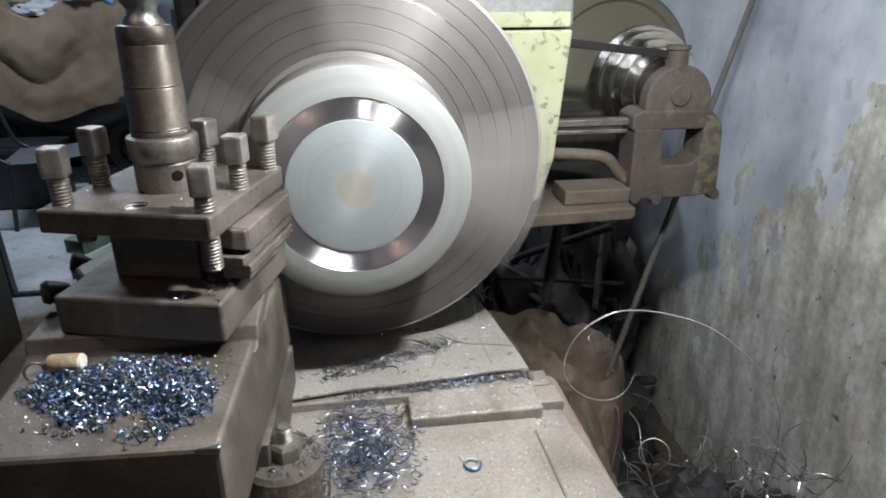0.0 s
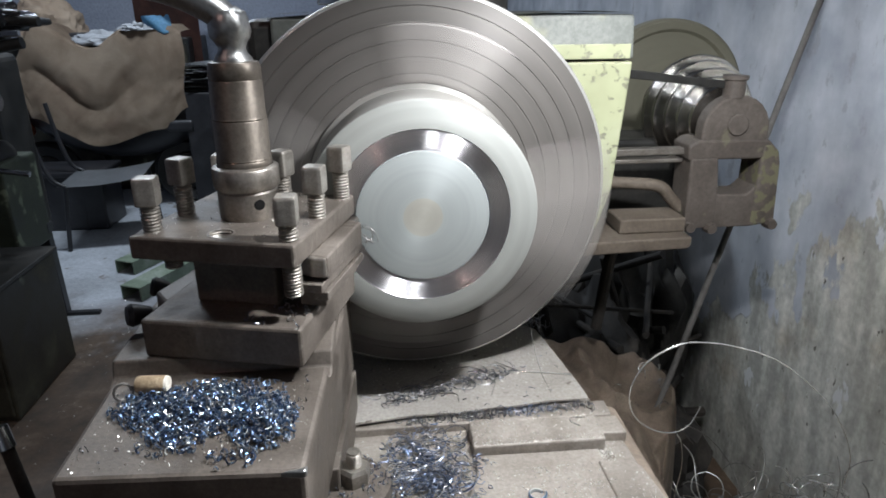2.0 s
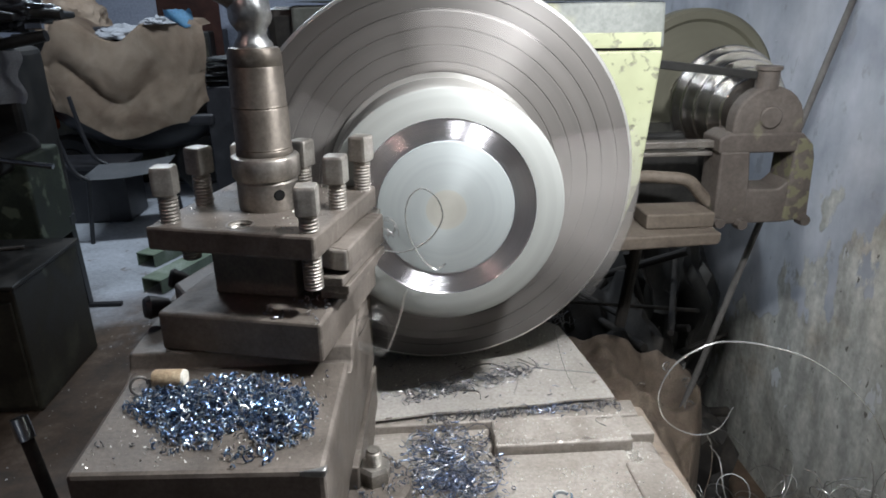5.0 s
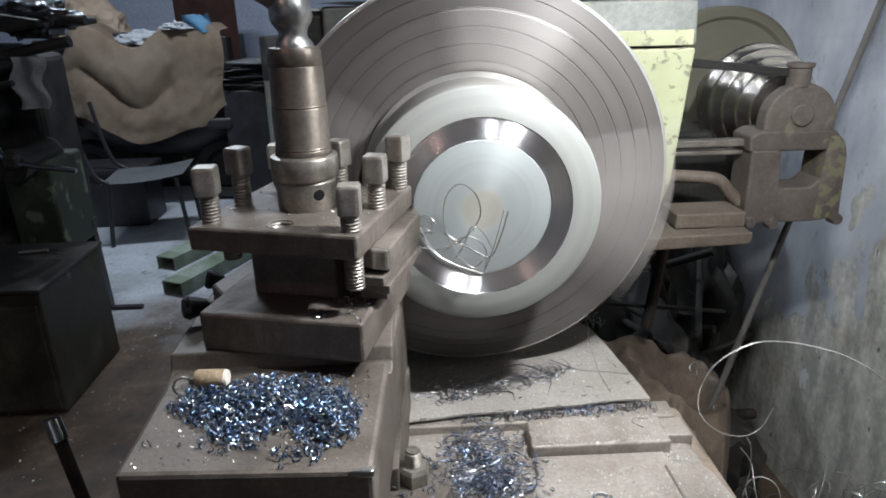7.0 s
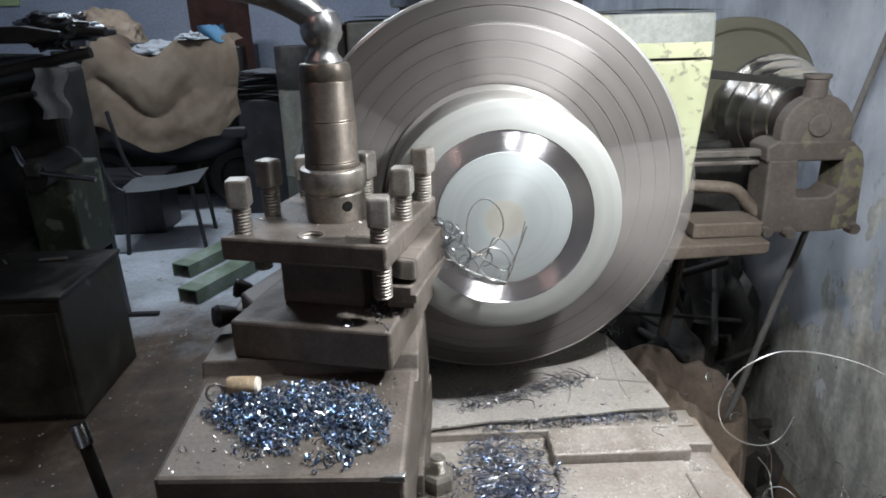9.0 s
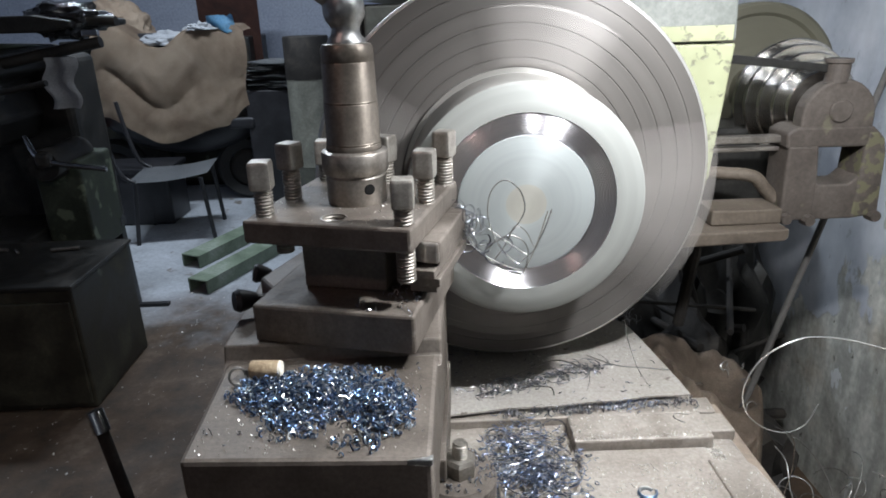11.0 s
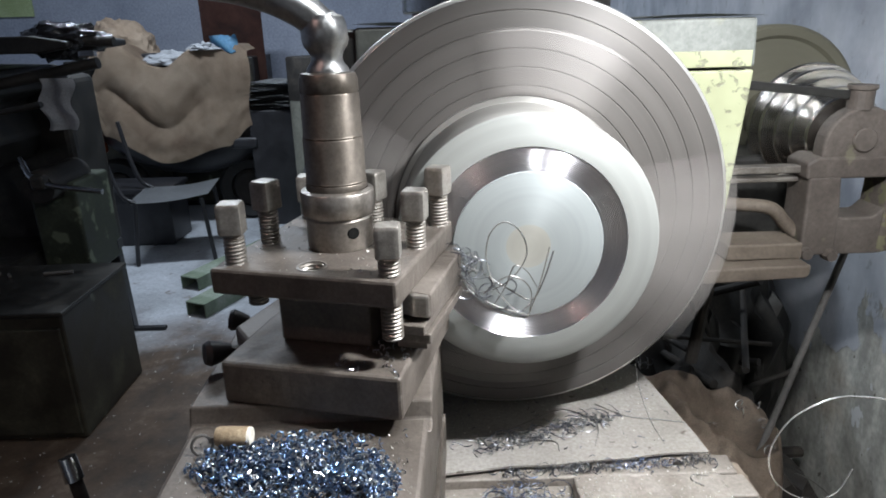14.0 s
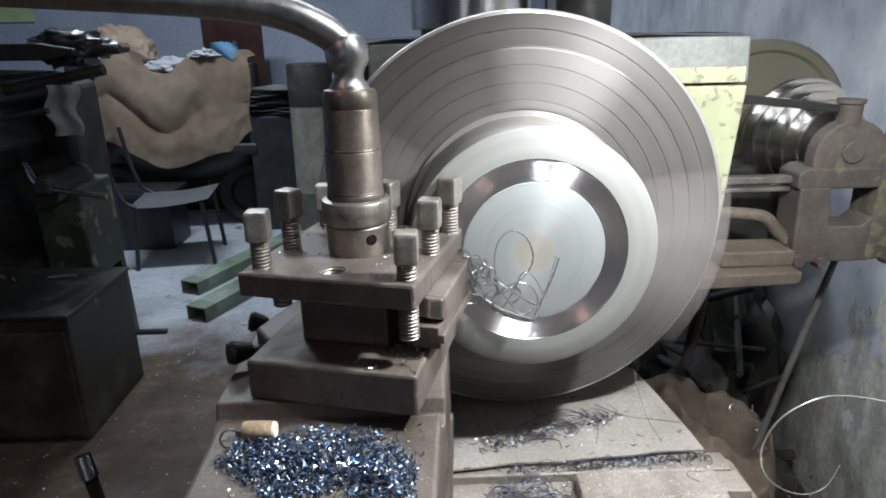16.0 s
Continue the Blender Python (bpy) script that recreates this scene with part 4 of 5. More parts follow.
# ---- swarf and small things on the lathe ----


def curl(bm, c, rad, turns, r, pitch, rot, flat=0.35, n=8, seg=4):
    """One curled chip: a short helix ribbon."""
    pts = []
    for i in range(n):
        a = 2 * math.pi * turns * i / (n - 1)
        g = 1 + 0.25 * i / n
        pts.append(c + rot @ Vector((rad * g * math.cos(a), rad * g * math.sin(a), pitch * i / (n - 1))))
    tube(pts, r, seg, bm, flat)


def rand_rot(g):
    return Euler((g.uniform(0, 6.3), g.uniform(0, 6.3), g.uniform(0, 6.3))).to_matrix()


def tarp():
    """A crumpled brown tarpaulin thrown over the scrap, sloping from the lathe towards the wall."""
    def f(u, v):
        x = 0.275 + v * (0.065 + 0.35 * u ** 1.15)
        y = 0.56 + 0.80 * u + 0.05 * v * math.sin(6 * u)
        z = 0.725 - 0.09 * u - 0.10 * v
        # hollow with a rolled lip, creases running across it
        d = math.hypot((u - 0.78) / 0.15, (v - 0.56) / 0.24)
        z += -0.095 * math.exp(-d * d) + 0.045 * math.exp(-((d - 1.25) / 0.32) ** 2)
        z += 0.024 * abs(math.sin(6 * v + 11 * u + 2 * noise.noise(Vector((3 * u, 3 * v, 9))))) + 0.012 * abs(noise.noise(Vector((22 * u, 10 * v, 6)))) + 0.040 * noise.noise(Vector((5 * u, 3.5 * v, 1))) + 0.016 * noise.noise(Vector((14 * u, 9 * v, 4)))
        if v > 0.80:
            k = (v - 0.80) / 0.20
            x -= 0.03 * k * k
            z -= 0.34 * k * k
        if u > 0.93:
            z -= 0.10 * ((u - 0.93) / 0.07) ** 2
        return (x, y, z)
    t = thing("tarpaulin", "crumpled dusty brown tarpaulin thrown over scrap beside the lathe", "tarpaulin", pose(0, 0, 0))
    part("sheet", sheet(90, 48, f, 0.005), M_SACK, t, smooth=True)
    g = random.Random(51)
    for k in range(16):
        u, v = g.gauss(0.84, 0.06), g.gauss(0.70, 0.10)
        bm = bmesh.new()
        curl(bm, Vector(f(min(u, 0.92), min(v, 0.78))) + Vector((0, 0, 0.008)), g.uniform(0.004, 0.010), g.uniform(0.3, 0.9), 0.0014, 0.004, rand_rot(g), 0.8, 8)
        part("chip", bm, M_SWARF, t, "bright chip caught in the folds", smooth=True)
    return t


tarp()


def blue_pile():
    g = random.Random(11)
    bm = bmesh.new()
    spots = ((-0.206, 0.500, 0.063, 0.036, 900, 0.013), (-0.147, 0.482, 0.028, 0.045, 480, 0.013), (-0.248, 0.510, 0.036, 0.026, 240, 0.006), (-0.165, 0.438, 0.040, 0.016, 24, 0.002), (-0.195, 0.528, 0.066, 0.022, 240, 0.008), (-0.213, 0.463, 0.034, 0.022, 120, 0.005))
    for cx, cy, rx, ry, n, top in spots:
        for k in range(n):
            d = Vector((g.gauss(0, 0.42), g.gauss(0, 0.42)))
            if d.length > 1:
                d *= 0.9 / d.length
            h = top * (1 - d.length) * g.random()
            size = g.uniform(0.0042, 0.0056) if g.random() < 0.03 else g.uniform(0.0011, 0.0031)
            curl(bm, Vector((cx + rx * d.x, cy + ry * d.y, 1.0385 + 0.0020 + h)), size, g.uniform(0.35, 1.0), g.uniform(0.00045, 0.0009), g.uniform(0.001, 0.003), rand_rot(g), g.uniform(0.4, 1.5), 7)
    return tagged(part("blue_shavings", bm, M_BLUECHIP, smooth=True), "heap of small glittering blue-tempered steel shavings", "metal shavings", kind="stuff")


def stray_chips():
    g = random.Random(12)
    bm = bmesh.new()
    for k in range(60):
        x, y = g.uniform(-0.285, -0.115), g.uniform(0.432, 0.548)
        curl(bm, Vector((x, y, 1.0398)), g.uniform(0.001, 0.003), g.uniform(0.3, 0.9), 0.0006, 0.001, rand_rot(g), 0.6, 5)
    for k in range(70):
        u = Vector((g.uniform(0.02, 0.076), g.uniform(-0.085, -0.03) if k < 45 else g.uniform(-0.03, 0.10)))
        w = at_z(PX, PY, 0, PTURN) @ Vector((u.x, u.y, 1.0928))
        curl(bm, w, g.uniform(0.001, 0.0028), g.uniform(0.3, 0.8), 0.0006, 0.001, rand_rot(g), 0.6, 5)
    return tagged(part("stray_shavings", bm, M_GREYCHIP, smooth=True), "stray grey shavings on the slide and rest", "metal shavings", kind="stuff")


def saddle_chips():
    g = random.Random(13)
    bm, grey = bmesh.new(), bmesh.new()
    # tangle in the pocket beside the key block
    for k in range(560):
        x, y = g.gauss(-0.004, 0.026), g.gauss(0.598, 0.046)
        if (x > 0.046 and y > 0.630) or x < -0.056:
            continue
        low = 0.868 if y > 0.593 else 0.8735
        big = g.random() < 0.12
        curl(bm, Vector((x, y, low + g.uniform(0, 0.009))), g.uniform(0.007, 0.018) if big else g.uniform(0.002, 0.005), g.uniform(0.4, 1.1), g.uniform(0.00035, 0.0008), g.uniform(0.001, 0.006), Euler((g.uniform(-0.5, 0.5), g.uniform(-0.5, 0.5), g.uniform(0, 6.3))).to_matrix(), 0.7, 12 if big else 7)
    # row along the sheet's front edge
    for k in range(300):
        x = g.uniform(-0.02, 0.215)
        y = 0.696 + 0.05 * (x + 0.05) + g.gauss(0, 0.0045)
        curl(bm if 0.10 < x < 0.17 else grey, Vector((x, y, 0.8785 + g.uniform(0, 0.003))), g.uniform(0.0012, 0.0050), g.uniform(0.3, 0.9), 0.0005, 0.002, rand_rot(g), 0.6, 6)
    # drift on the sheet
    for k in range(300):
        s = g.random()
        x, y = -0.045 + 0.16 * s + g.gauss(0, 0.010), 0.733 + 0.060 * s + g.gauss(0, 0.007)
        long = g.random() < 0.14
        curl(grey, Vector((x, y, 0.8842 + g.uniform(0, 0.004))), g.uniform(0.007, 0.014) if long else g.uniform(0.0015, 0.006), g.uniform(0.15, 0.55), g.uniform(0.0004, 0.0008), 0.002, Euler((g.uniform(-0.5, 0.5), g.uniform(-0.5, 0.5), g.uniform(0, 6.3))).to_matrix(), 0.7, 7)
    for k in range(60):
        x, y = g.uniform(-0.08, 0.19), g.uniform(0.73, 0.90)
        curl(grey, Vector((x, y, 0.8842)), g.uniform(0.001, 0.004), g.uniform(0.2, 0.6), 0.0006, 0.001, Euler((g.uniform(-0.4, 0.4), g.uniform(-0.4, 0.4), g.uniform(0, 6.3))).to_matrix(), 0.7, 5)
    for k in range(26):
        x, y = g.gauss(0.192, 0.010), g.gauss(0.925, 0.010)
        curl(grey, Vector((x, y, 0.885 + g.uniform(0, 0.008))), g.uniform(0.003, 0.008), 0.4, 0.0007, 0.004, rand_rot(g), 0.7, 6)
    # round the clamp boss
    for k in range(110):
        a = g.uniform(0, 6.3)
        rr = g.uniform(0.018, 0.046)
        z = 0.9118 if rr < 0.036 else 0.870
        curl(bm, Vector((-0.084 + rr * math.cos(a), 0.560 + rr * math.sin(a), z)), g.uniform(0.001, 0.0035), g.uniform(0.3, 1.0), 0.0006, 0.002, rand_rot(g), 0.7, 6)
    tagged(part("grey_shavings", grey, M_GREYCHIP, smooth=True), "dull grey shavings drifted along the steel sheet", "metal shavings", kind="stuff")
    return tagged(part("saddle_shavings", bm, M_SADDLECHIP, smooth=True), "tangled grey and blue shavings strewn on the saddle", "metal shavings", kind="stuff")


def grit():
    g = random.Random(14)
    bm = bmesh.new()

    def grain(x, y, z):
        s = g.uniform(0.0004, 0.0016)
        vs = [bm.verts.new((x + s * g.uniform(-1, 1), y + s * g.uniform(-1, 1), z + s * h)) for h in (0, 0, 0, 1.1)]
        for q in ((0, 1, 2), (0, 1, 3), (1, 2, 3), (2, 0, 3)):
            bm.faces.new([vs[i] for i in q])

    drifts = [(g.uniform(-0.04, 0.23), g.uniform(0.44, 0.70), g.uniform(0.006, 0.022)) for k in range(26)]
    for k in range(6500):
        pick = g.random()
        if pick < 0.45:
            x, y = g.uniform(0.05, 0.215), 0.626 + g.gauss(0, 0.007)
        elif pick < 0.65:
            cx, cy, sd = g.choice(drifts)
            x, y = g.gauss(cx, sd), g.gauss(cy, sd * 0.7)
        elif pick < 0.85:
            x, y = g.gauss(0.02, 0.03), g.gauss(0.635, 0.03)
        else:
            x, y = g.uniform(-0.05, 0.235), g.uniform(0.44, 0.72)
        if not (-0.05 < x < 0.235 and 0.44 < y < 0.72):
            continue
        z = 0.866
        if 0.056 < x < 0.19 and y < 0.606:
            z = 0.8713
        elif x >= 0.19 and y < 0.6:
            z = 0.8743
        elif 0.052 < x < 0.208 and 0.638 < y < 0.685:
            z = 0.8813
        elif y > 0.692:
            z = 0.8763
        grain(x, y, z)
    for k in range(600):
        grain(g.uniform(-0.09, 0.18), g.uniform(0.74, 0.9), 0.8833)
    for k in range(330):
        grain(g.uniform(-0.288, -0.112), g.uniform(0.43, 0.548), 1.0387)
    for k in range(160):
        w = at_z(PX, PY, 0, PTURN) @ Vector((g.uniform(-0.075, 0.075), g.uniform(-0.08, 0.08), 1.1702))
        grain(w.x, w.y, w.z)
    return tagged(part("metal_grit", bm, M_GRIT), "fine bright metal grit scattered over the lathe", "metal grit", kind="stuff")


def litter():
    g = random.Random(15)
    bm = bmesh.new()
    for k in range(900):
        x, y = g.uniform(-1.7, -0.35), g.uniform(0.5, 3.0)
        if -1.30 < x < -0.84 and y < 1.3:
            continue
        s = g.uniform(0.0015, 0.006) * (1.3 if g.random() < 0.05 else 0.8)
        vs = [bm.verts.new((x + s * g.uniform(-1, 1), y + s * g.uniform(-1, 1), FLOOR_Z + s * h)) for h in (0, 0, 0, 0.6)]
        for q in ((0, 1, 2), (0, 1, 3), (1, 2, 3), (2, 0, 3)):
            bm.faces.new([vs[i] for i in q])
    return tagged(part("floor_litter", bm, M_GRIT), "pale metal flecks littering the dirty floor", "metal litter", kind="stuff")


litter()
blue_pile()
stray_chips()
saddle_chips()
grit()


def wire(name, label, pts, r, mat, n=8, flat=0.6):
    return tagged(part(name, tube(smooth_path(pts, n), r, 6, None, flat), mat, smooth=True), label, "metal swarf", group="long swarf curls")


wire("swarf_loop", "long bright springy swarf loop standing beside the lathe", [(0.514, 0.62, 0.80), (0.512, 0.62, 0.845), (0.480, 0.62, 0.905), (0.431, 0.62, 0.955), (0.388, 0.62, 0.985), (0.340, 0.62, 1.003), (0.300, 0.62, 1.0105), (0.272, 0.62, 1.008), (0.240, 0.62, 0.988), (0.225, 0.62, 0.955), (0.232, 0.622, 0.922), (0.256, 0.625, 0.898), (0.285, 0.628, 0.888), (0.306, 0.63, 0.896), (0.318, 0.632, 0.920)], 0.0010, M_SWARF, 10)
wire("swarf_strand", "thin bright strand of swarf hanging below the loop", [(0.292, 0.63, 0.884), (0.305, 0.64, 0.862), (0.318, 0.655, 0.815), (0.320, 0.665, 0.765), (0.33, 0.68, 0.70), (0.37, 0.70, 0.62), (0.43, 0.72, 0.53)], 0.0010, M_SWARF)
wire("swarf_strand", "thin dark strand of swarf lying on the sheet", [(0.088, 0.735, 0.883), (0.10, 0.775, 0.8845), (0.085, 0.800, 0.8845), (0.06, 0.812, 0.884), (0.02, 0.79, 0.8835), (-0.02, 0.765, 0.8835)], 0.0008, M_SWARFDARK)
wire("swarf_strand", "thin straight strand of swarf across the sheet", [(0.108, 0.822, 0.884), (0.14, 0.792, 0.8845), (0.175, 0.782, 0.8848), (0.205, 0.772, 0.886)], 0.0008, M_SWARF)
wire("swarf_strand", "short upright strand of swarf on the sheet", [(0.168, 0.735, 0.883), (0.166, 0.78, 0.886), (0.164, 0.82, 0.905), (0.163, 0.84, 0.93)], 0.0006, M_SWARF)
wire("swarf_strand", "bent bright strand of swarf on the key block", [(0.185, 0.662, 0.8816), (0.176, 0.672, 0.8818), (0.180, 0.680, 0.882), (0.196, 0.678, 0.8818)], 0.0008, M_SWARF)
wire("swarf_strand", "dark hooked strand of swarf on the sheet", [(-0.02, 0.742, 0.8835), (0.02, 0.748, 0.8845), (0.043, 0.742, 0.886), (0.045, 0.728, 0.8835)], 0.0009, M_SWARFDARK)
g = random.Random(21)
for k in range(110):
    # springy curls lying over the mound, some long and nearly straight
    dx, dy = g.uniform(-1, 1), g.uniform(-1, 1)
    c = Vector((0.60 + 0.19 * dx, 0.87 + 0.20 * dy, FLOOR_Z + 0.345 * math.sqrt(max(0.02, 1 - 0.62 * (dx * dx + dy * dy)))))
    c.x = min(c.x, 0.80)
    long = k % 3 == 0
    rad, turn = (g.uniform(0.05, 0.11), g.uniform(0.15, 0.35)) if long else (g.uniform(0.010, 0.035), g.uniform(0.3, 1.0))
    rot = Euler((g.uniform(-0.7, 0.7), g.uniform(-0.7, 0.7), g.uniform(0, 6.3))).to_matrix()
    pts = [c + rot @ Vector((rad * (math.cos(a * turn) - 1), rad * math.sin(a * turn), 0.004 * a)) for a in range(7)]
    for q in pts:
        q.x = min(q.x, 0.855)
    wire("swarf_curl", "loose springy swarf curl on the mound by the wall", pts, g.uniform(0.0008, 0.0015), g.choice((M_SWARF, M_SWARF, M_GREYCHIP, M_SWARFDARK)), 5)
g = random.Random(77)
for k in range(70):
    # tangled curls on the bank at the wall, the long ones springing up from it
    c = Vector((g.uniform(0.62, 0.83), g.uniform(0.74, 0.99), 0))
    c.z = FLOOR_Z + 0.345 * math.sqrt(max(0.5, 1 - ((c.x - 0.70) / 0.20) ** 2 * 0.5 - ((c.y - 0.83) / 0.24) ** 2 * 0.5)) + g.uniform(0.0, 0.03)
    long = k % 4 == 0
    rad, turn = (g.uniform(0.05, 0.10), g.uniform(0.18, 0.35)) if long else (g.uniform(0.008, 0.026), g.uniform(0.3, 0.9))
    rot = Euler((g.uniform(0.3, 1.5), g.uniform(-0.6, 0.6), g.uniform(0, 6.3))).to_matrix()
    pts = [c + rot @ Vector((rad * (math.cos(a * turn) - 1), rad * math.sin(a * turn), 0.004 * a)) for a in range(7)]
    for q in pts:
        q.x = min(q.x, 0.862)
    wire("swarf_curl", "springy swarf curl tangled on the bank at the wall", pts, g.uniform(0.0010, 0.0016), g.choice((M_SWARF, M_SWARF, M_SWARFDARK)), 5)
wire("swarf_strand", "bright wavy strand of swarf standing on the mound", [(0.500, 0.985, 0.590), (0.512, 0.965, 0.572), (0.508, 0.93, 0.535), (0.515, 0.90, 0.50), (0.520, 0.86, 0.46)], 0.0012, M_SWARF)
bm = bmesh.new()
curl(bm, Vector((0.108, 0.560, 0.8722)), 0.0075, 0.92, 0.0022, 0.002, Matrix.Rotation(0.6, 3, "Z"), 0.7, 14, 8)
tagged(part("ring_chip", bm, M_BLUECHIP, smooth=True), "single blue curled ring chip on the saddle", "metal chip")


def cork():
    t = thing("cork", "light brown cork with a highlit end lying on the slide", "cork", pose(-0.254, 0.539, 1.0466, 0, 0, -3))
    part("body", revolve([(0.0, -0.0125), (0.0072, -0.0125), (0.0079, -0.011), (0.0080, 0.011), (0.0077, 0.0128)], 28, "x"), M_CORK, t, smooth=True)
    # near-white colour carries the highlight on this end
    part("end", revolve([(0.0078, 0.0122), (0.0070, 0.0150), (0.0, 0.0155)], 28, "x"), M_CORKEND, t, "chamfered end with its highlight in the colour", smooth=True)


cork()
bm = bmesh.new()
curl(bm, Vector((-0.277, 0.533, 1.0445)), 0.0068, 1.1, 0.0013, 0.003, Euler((1.3, 0.2, 0.5)).to_matrix(), 0.8, 14, 6)
tagged(part("ring_chip", bm, M_SWARFDARK, smooth=True), "dark curled ring chip beside the cork", "metal chip")


def apron_lever():
    t = thing("control_lever", "steel lathe control lever with a bright worn tip", "lever", pose(0, 0, 0))
    a, b = Vector((-0.629, 0.904, 0.775)), Vector((-0.560, 0.845, 0.52))
    part("rod", tube([a.lerp(b, 0.12), b, (-0.50, 0.80, FLOOR_Z)], 0.0095, 14), M_JUNK, t, smooth=True)
    part("tip", tube([a, a.lerp(b, 0.02), a.lerp(b, 0.13)], 0.0135, 18, taper=(0.92, 1.0)), M_CHROME, t, "bright worn tip", smooth=True)


apron_lever()

# swarf made at the tool tip
TIP = Vector((-0.074, 0.690, 1.135))


def tip_nest(label, seed, n, spread, mat):
    t = thing("tip_swarf", label, "metal swarf", Matrix.Translation(TIP))
    g = random.Random(seed)
    for k in range(n):
        c = Vector((g.gauss(0.010, spread * 0.5), g.gauss(-0.012, spread * 0.5), g.gauss(-0.004, spread)))
        bm = bmesh.new()
        curl(bm, c, g.uniform(0.005, 0.012), g.uniform(0.5, 1.3), 0.0006, g.uniform(0.002, 0.010), rand_rot(g), 0.6, 14, 5)
        part("chip", bm, mat, t, smooth=True)
    for k in range(n // 3):
        # longer flat ribbons trailing away from the tip
        c = Vector((g.uniform(0.022, 0.060), g.uniform(-0.012, -0.004), g.uniform(-0.045, -0.012)))
        bm = bmesh.new()
        curl(bm, c, g.uniform(0.006, 0.011), g.uniform(0.3, 0.6), 0.0008, g.uniform(0.002, 0.008), Euler((1.57 + g.uniform(-0.4, 0.4), g.uniform(0, 6.3), g.uniform(-0.4, 0.4))).to_matrix(), 1.2, 14, 5)
        if n > 10:
            part("ribbon", bm, mat, t, smooth=True)
        else:
            bm.free()
    return t


def tip_strands():
    """Springy strands that hang from the tip down to a fork before the blank."""
    t = thing("tip_swarf", "springy bright strands of swarf forked before the spinning blank", "metal swarf", Matrix.Translation(TIP))
    for pts, r in (
        (((0.002, -0.004, 0.004), (0.012, -0.010, -0.018), (0.030, -0.012, -0.040), (0.052, -0.012, -0.056), (0.070, -0.010, -0.062)), 0.0010),
        (((0.004, -0.006, -0.006), (0.018, -0.012, -0.030), (0.042, -0.014, -0.046), (0.072, -0.012, -0.058)), 0.0008),
        (((0.072, -0.010, -0.062), (0.080, -0.012, -0.040), (0.088, -0.012, -0.014), (0.094, -0.011, 0.010)), 0.0009),
        (((0.030, -0.010, -0.034), (0.050, -0.012, -0.018), (0.066, -0.012, -0.020), (0.076, -0.012, -0.034), (0.074, -0.012, -0.056)), 0.0007),
        (((0.040, -0.010, -0.046), (0.052, -0.012, -0.026), (0.060, -0.014, -0.006), (0.072, -0.013, -0.012), (0.082, -0.012, -0.030)), 0.0007),
    ):
        # the thin dark strands stand in for shade and reflections on the blank
        part("strand", tube(smooth_path(pts, 7), r, 6, None, 0.6), M_SWARF if r > 0.00075 else M_SWARFDARK, t, smooth=True)
    return t


STRANDS = tip_strands()
SMALL_NEST = tip_nest("small curled chips hanging at the cutting tip", 31, 5, 0.008, M_SWARFDARK)
BIG_NEST = tip_nest("tangle of grey swarf hanging at the cutting tip", 32, 15, 0.014, M_GREYCHIP)
LOOP = tagged(part("swarf_loop", tube(smooth_path([(x, y, z - 0.012) for x, y, z in ((0.004, 0.0, -0.020), (0.030, -0.002, -0.022), (0.055, -0.004, -0.010), (0.071, -0.006, 0.014), (0.066, -0.008, 0.038), (0.050, -0.008, 0.049), (0.036, -0.006, 0.036), (0.033, -0.004, 0.008), (0.044, -0.003, -0.024), (0.062, -0.003, -0.044), (0.074, -0.002, -0.038))], 8), 0.0009, 6, None, 0.6), M_SWARF, at=Matrix.Translation(TIP), smooth=True), "long curled swarf loop hanging before the spinning blank", "metal swarf")
TAIL = tagged(part("swarf_tail", tube(smooth_path([(0.030, -0.002, -0.015), (0.060, -0.004, -0.036), (0.078, -0.005, -0.044), (0.090, -0.006, -0.020), (0.098, -0.006, 0.006)], 8), 0.0010, 6, None, 0.6), M_SWARF, at=Matrix.Translation(TIP), smooth=True), "bright forked strand of swarf before the spinning blank", "metal swarf")

# ---- far side of the workshop ----


def chair():
    t = thing("chair", "old chair with a grey seat and dark bent frame", "chair", pose(-1.53, 3.72, FLOOR_Z, 0, 0, 8))
    part("seat", sheet(12, 12, lambda u, v: (-0.21 + 0.42 * u, -0.20 + 0.40 * v, 0.355 + 0.03 * u - 0.015 * math.sin(math.pi * u)), 0.018), M_GREYPLASTIC, t, "scuffed grey seat", smooth=True)
    for y in (-0.19, 0.19):
        part("back_frame", tube(smooth_path([(-0.17, y, 0.35), (-0.23, y, 0.40), (-0.27, y, 0.54), (-0.30, y, 0.74)], 6), 0.012, 10), M_BLACKPLASTIC, t, smooth=True)
        part("leg", tube([(0.17, y, 0.36), (0.20, y, 0.0)], 0.012, 10), M_BLACKPLASTIC, t, smooth=True)
        part("leg", tube([(-0.17, y, 0.35), (-0.21, y, 0.0)], 0.012, 10), M_BLACKPLASTIC, t, smooth=True)


chair()


